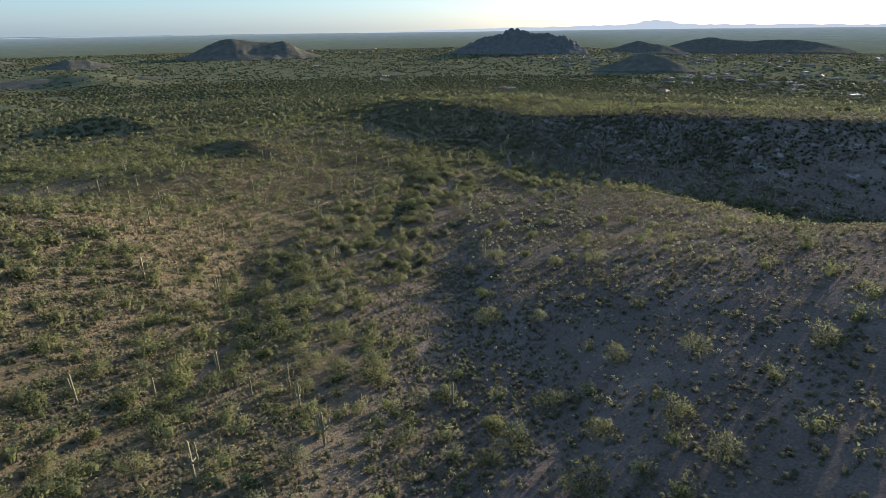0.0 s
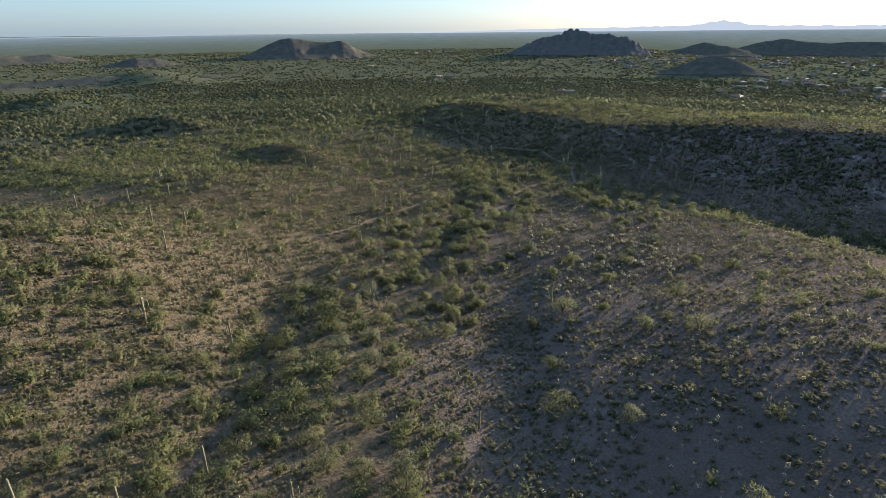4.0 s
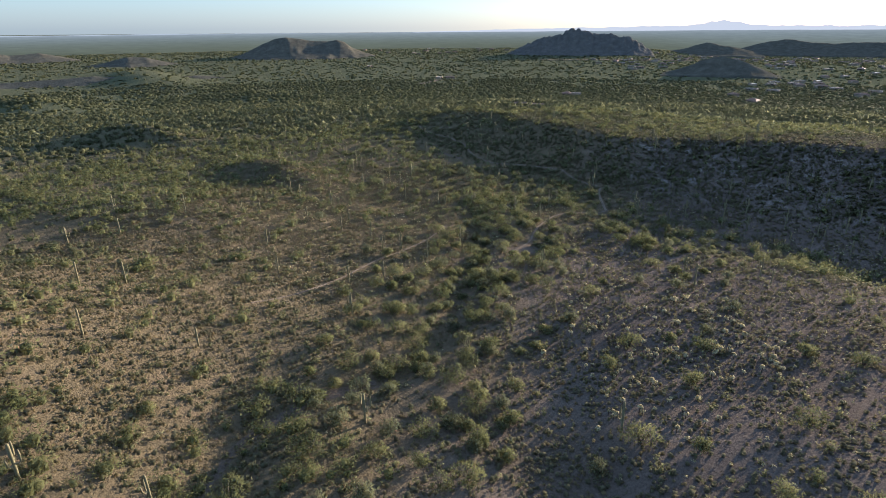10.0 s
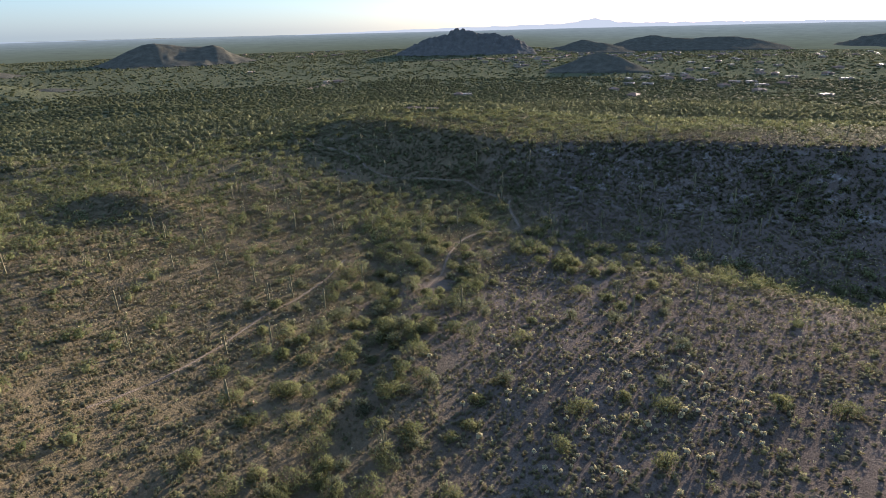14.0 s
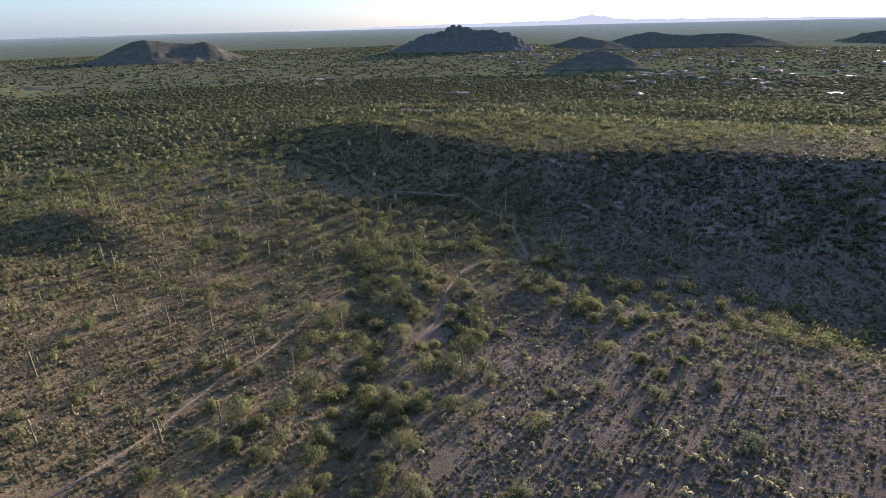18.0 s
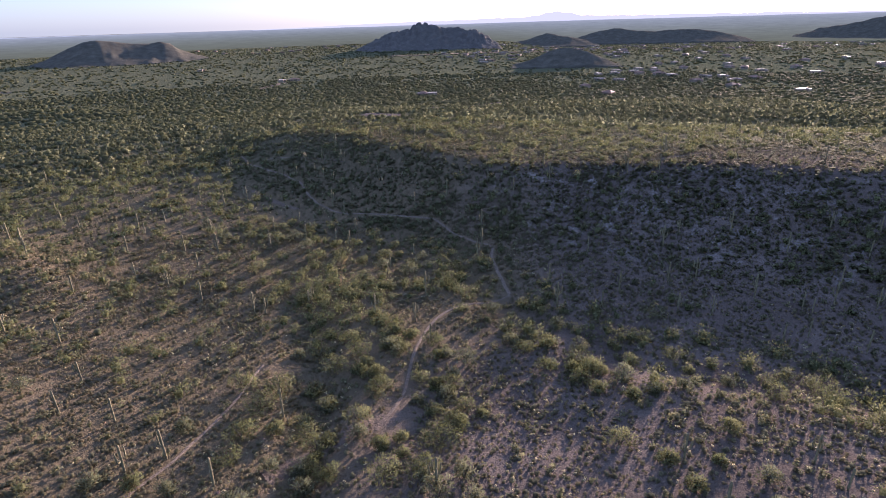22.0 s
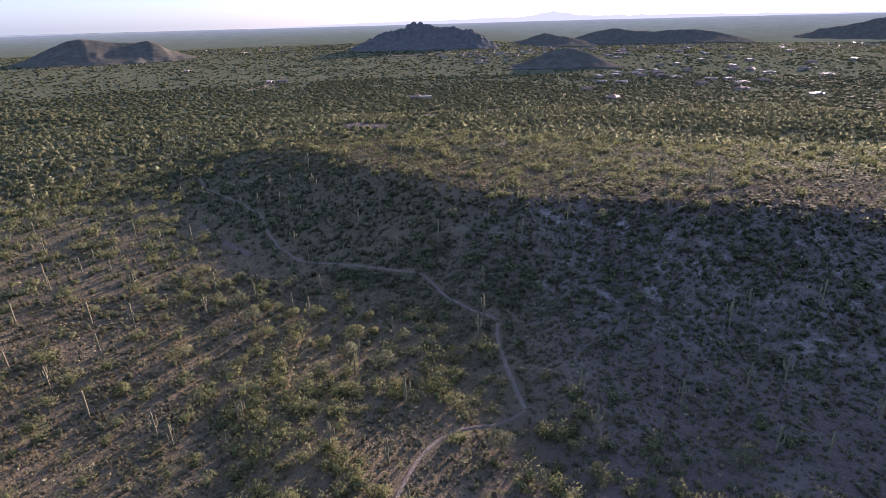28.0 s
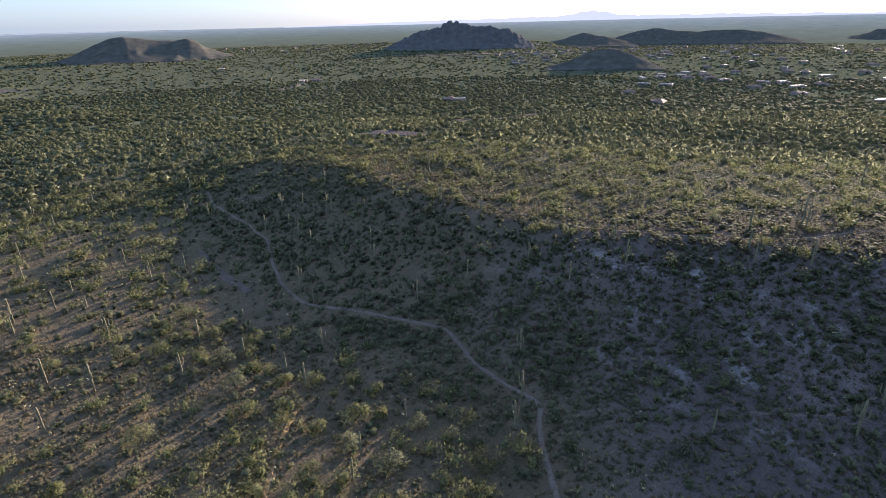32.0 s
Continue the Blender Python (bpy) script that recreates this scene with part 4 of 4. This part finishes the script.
shapes = [tuft(360 + k, 14, 1.7, 1.0) for k in range(10)]
stuff("bushes_farther_out", shapes, rows(x[~close], y[~close], g, 0.5, 1.3), LEAF_BUSH, "olive creosote and brittlebush scrub on stony soil", "bushes")

x, y, g = sow(28, 3600, (-130, -40, 140, 62), lambda a, b: 0.75 * (1 - seen_side(a, b)))
stuff("bushes_behind", shapes, rows(x, y, g, 0.5, 1.4), LEAF_BUSH, "olive scrub on stony soil at the valley head", "bushes")

# low dry shrubs and tufts
def shrub_chance(x, y):
    """Thick on the sunny flat and the spur, thin in the deep shade at the start."""
    p = 0.5 + 0.5 * (rough_land(x, y, 9, 51, 2) > -0.2)
    p = p * np.where((x > 18) & (y < 80), 0.6, 1.0)
    return p * (0.3 + 0.7 * ease(wash_near(x, y), 3, 8)) * seen_side(x, y)


x, y, g = sow(21, 52000, (-125, 32, 125, 305), shrub_chance)
ok = off_trail(x, y, 0.6)
shapes = [tuft(300 + k, 8, 0.95, 0.52) for k in range(12)]
stuff("dry_shrubs", shapes, rows(x[ok], y[ok], g, 0.45, 1.25), LEAF_SHRUB, "low grey-brown bursage shrubs on stony soil", "shrubs")
x, y, g = sow(23, 60000, (-125, 32, 125, 305), lambda a, b: shrub_chance(a, b) * np.where(a < 5, 1.0, 0.7))
ok = off_trail(x, y, 0.55)
shapes = [tuft(380 + k, 6, 0.75, 0.4) for k in range(10)]
stuff("grass_tufts", shapes, rows(x[ok], y[ok], g, 0.5, 1.25), LEAF_DRY, "dry grass and bursage tufts on stony soil", "tufts")
x, y, g = sow(22, 78000, (-300, 60, 300, 480), lambda a, b: np.where(on_face(a, b), 1.0, 0.5) * seen_side(a, b) * ((np.abs(a) > 125) | (b > 305) | on_face(a, b)))
ok = off_trail(x, y, 0.6)
x, y = x[ok], y[ok]
shapes = [tuft(320 + k, 6, 1.1, 0.62) for k in range(10)]
stuff("dry_shrubs_farther", shapes, rows(x, y, g, 0.5, 1.25), LEAF_SHRUB, "low grey-brown bursage shrubs on stony soil", "shrubs")
# a close carpet of olive bushes behind the crest
x, y, g = sow(24, 60000, (-60, 215, 330, 480), lambda a, b: 0.75 * (along(RIDGE, a, b)[2] < 0) * (1 - ease(along(RIDGE, a, b)[0], 14, 70)) * seen_side(a, b))
shapes = [tuft(395 + k, 6, 1.1, 0.7) for k in range(8)]
stuff("bushes_on_the_crest", shapes, rows(x, y, g, 0.5, 1.25), LEAF_SHRUB, "olive low bushes in a close carpet behind the crest", "bushes")


# ---- cactus ----
def joints(seed, n, high):
    """A cholla's crowded spiny joints at the top of a dark stem."""
    g = random.Random(seed)
    co = []
    for k in range(n):
        a, e = g.uniform(0, 2 * math.pi), g.uniform(0.05, 0.34) * high
        base = Vector((math.cos(a) * e * 0.6, math.sin(a) * e * 0.6, high * g.uniform(0.5, 0.74)))
        way = Vector((math.cos(a), math.sin(a), g.uniform(0.3, 1.4))).normalized()
        side = way.orthogonal().normalized()
        other = way.cross(side)
        long, fat = high * g.uniform(0.14, 0.2), high * 0.12
        mid = [base + way * long * 0.5 + (side * math.cos(q) + other * math.sin(q)) * fat for q in (0, 2.1, 4.2)]
        for j in range(3):
            co += [base, mid[j], mid[(j + 1) % 3], base + way * long, mid[(j + 1) % 3], mid[j]]
    co = np.array([tuple(v) for v in co])
    return co, rounded(co, (0, 0, high * 0.55), 0 * co, (high, high, high))


def cholla(seed, high):
    ob = new("cholla")
    part("stem", tubes_mesh("stem", [([(0, 0, -0.1), (0.02, 0.01, high * 0.35), (0.0, 0.03, high * 0.62)], [high * 0.07, high * 0.06, high * 0.05])], BARK, 6), ob, "dark dry stem")
    co, puff = joints(seed, 22, high)
    part("joints", quad_mesh("joints", co, np.arange(len(co)).reshape(-1, 3), SPINES, (("tone", np.full(len(co), 0.5)),), normals=puff), ob, "pale straw-coloured spiny joints")
    return tagged(ob, "teddy-bear cholla with pale glowing spines and dark stem", "cactus", "chollas on the slopes")


def cholla_chance(x, y):
    cover = np.clip(rough_land(x, y, 18, 71, 2) * 2.0 + 0.5, 0.1, 1)
    p = np.where((x > 8) & (y > 58) & (y < 215), 1.6, 0.25) * np.clip(cover, 0.3, 1)
    p = np.where((along(RIDGE, x, y)[2] < 0) & (y > 250), 0.8 * cover, p)
    p = np.where((x < 2) & (y > 180) & (y < 300), 0.9 * cover, p)
    p = np.where((x < 0) & (y < 170), 0.06 * cover, p)
    return p * np.where(on_face(x, y), 0.35, 1) * seen_side(x, y)


x, y, g = sow(31, 15000, (-90, 45, 150, 400), cholla_chance)
ok = off_trail(x, y, 1.5) & apart_from(x, y, marked, 2.0)
x, y = x[ok], y[ok]
order = np.argsort(np.hypot(x - 15, (y - 150) * 0.8))
near, rest = order[:230], order[230:]
kinds = [cholla(400 + k, h) for k, h in enumerate((1.1, 1.35, 0.9, 1.5))]
rng = random.Random(9)
for k in near:
    size = rng.uniform(0.75, 1.2)
    copy_thing(rng.choice(kinds), pose(float(x[k]), float(y[k]), float(land(x[k], y[k])), 0, 0, rng.uniform(0, 360)) @ Matrix.Diagonal((size, size, size, 1)))
for k in kinds:
    for o in (*k.children, k):
        bpy.data.objects.remove(o)
shapes = [joints(420 + k, 7, 1.0) for k in range(6)]
stuff("chollas_in_the_scrub", shapes, rows(x[rest], y[rest], g, 0.6, 1.15), SPINES, "pale straw-coloured chollas scattered in the scrub", "cactus")


def saguaro(seed, high, arms):
    """A ribbed column with a rounded top, and arms that bend up."""
    g = random.Random(seed)
    ob = new("saguaro")
    r = 0.11 + high * 0.011

    def column(points, r):
        n = len(points)
        return points, [r * (0.82 if k == 0 else 1.0 if k < n - 2 else 0.72 if k == n - 2 else 0.25) for k in range(n)]

    lean = g.uniform(-0.03, 0.03) * high
    zs = (-0.3, 0.4, high * 0.3, high * 0.55, high * 0.8, high * 0.93, high * 0.975, high)
    part("trunk", tubes_mesh("trunk", [column([(lean * z / high, lean * 0.5 * z / high, z) for z in zs], r)], SKIN, 18), ob)
    for k in range(arms):
        a = g.uniform(0, 2 * math.pi) if k == 0 else a + g.uniform(1.4, 2.4)
        z, out, up = high * g.uniform(0.36, 0.55), g.uniform(0.65, 0.95), high * g.uniform(0.16, 0.36)
        c, s = math.cos(a), math.sin(a)
        pts = [(c * r * 0.6, s * r * 0.6, z), (c * out * 0.6, s * out * 0.6, z + 0.02), (c * out * 0.95, s * out * 0.95, z + 0.3), (c * out, s * out, z + 0.3 + up * 0.6), (c * out, s * out, z + 0.24 + up * 0.94), (c * out, s * out, z + 0.3 + up)]
        part("arm", tubes_mesh("arm", [column(pts, r * 0.66)], SKIN, 14), ob)
    return tagged(ob, ("tall saguaro cactus with upturned arms" if arms > 1 else "saguaro cactus with one upturned arm" if arms else "slender armless saguaro cactus") + " in the scrub", "cactus", "saguaros of the valley")


kinds = [saguaro(500 + k, h, n) for k, (h, n) in enumerate(((4.7, 0), (3.6, 0), (5.2, 1), (5.4, 2), (5.4, 4), (2.6, 0), (4.6, 3)))]
places = SAGUAROS_START + SAGUAROS_FLAT + SAGUAROS_FOOT
x, y, g = sow(41, 480, (-150, 150, 170, 420), lambda a, b: 0.55 * seen_side(a, b) * ((a < -20) | (b > 215)))
places += [(62 + 6.5 * k, 226 - 5.2 * k + 4 * math.sin(k * 2.3)) for k in range(13)] + [(68 + 7 * k, 240 - 5 * k + 5 * math.sin(k * 1.7)) for k in range(9)]
places += [(float(a), float(b)) for a, b, ok in zip(x, y, apart_from(x, y, places, 7)) if ok][:120]
rng = random.Random(77)
for n, (sx, sy) in enumerate(places):
    k = rng.choice((0, 0, 0, 1, 2, 3, 3, 4, 6))
    if (sx, sy) in ((-28, 48), (5, 188)):
        k = 4
    size = rng.uniform(0.85, 1.15)
    copy_thing(kinds[k], pose(sx, sy, float(land(sx, sy)), 0, 0, rng.uniform(0, 360)) @ Matrix.Diagonal((size, size, size, 1)))
for k in kinds:
    for o in (*k.children, k):
        bpy.data.objects.remove(o)


# ---- stones ----
def stone(seed):
    bm = bmesh.new()
    bmesh.ops.create_icosphere(bm, subdivisions=1, radius=0.5)
    for v in bm.verts:
        v.co *= 0.75 + 0.5 * abs(noise.noise(v.co * 2.3 + Vector((seed * 3.1, 0, 0))))
        v.co.z *= 0.65
    tri = np.array([tuple(v.co) for f in bm.faces for v in f.verts])
    bm.free()
    return tri, rounded(tri, (0, 0, 0), 0 * tri, (1, 1, 1))


RUBBLE = soil("red brown rubble", (0.2, 0.13, 0.095), (0.3, 0.2, 0.15), (0.38, 0.28, 0.22))


def stone_chance(x, y):
    p = 0.12 + 0.88 * np.exp(-(((x + 34) / 14) ** 2 + ((y - 54) / 14) ** 2)) + 0.8 * np.exp(-(((x + 62) / 16) ** 2 + ((y - 104) / 10) ** 2))
    p = p + 0.5 * np.exp(-(((x - 58) / 30) ** 2 + ((y - 282) / 14) ** 2))
    return np.clip(p, 0, 1) * seen_side(x, y)


x, y, g = sow(51, 12000, (-100, 30, 120, 310), stone_chance)
q = rows(x, y, g, 0.15, 0.75)
q[:, 2] = 0.12 + 0.75 * g.uniform(size=len(x)) ** 3
stuff("stones", [stone(k) for k in range(6)], q, RUBBLE, "scattered reddish-brown stones and rubble on the slopes", "stones")
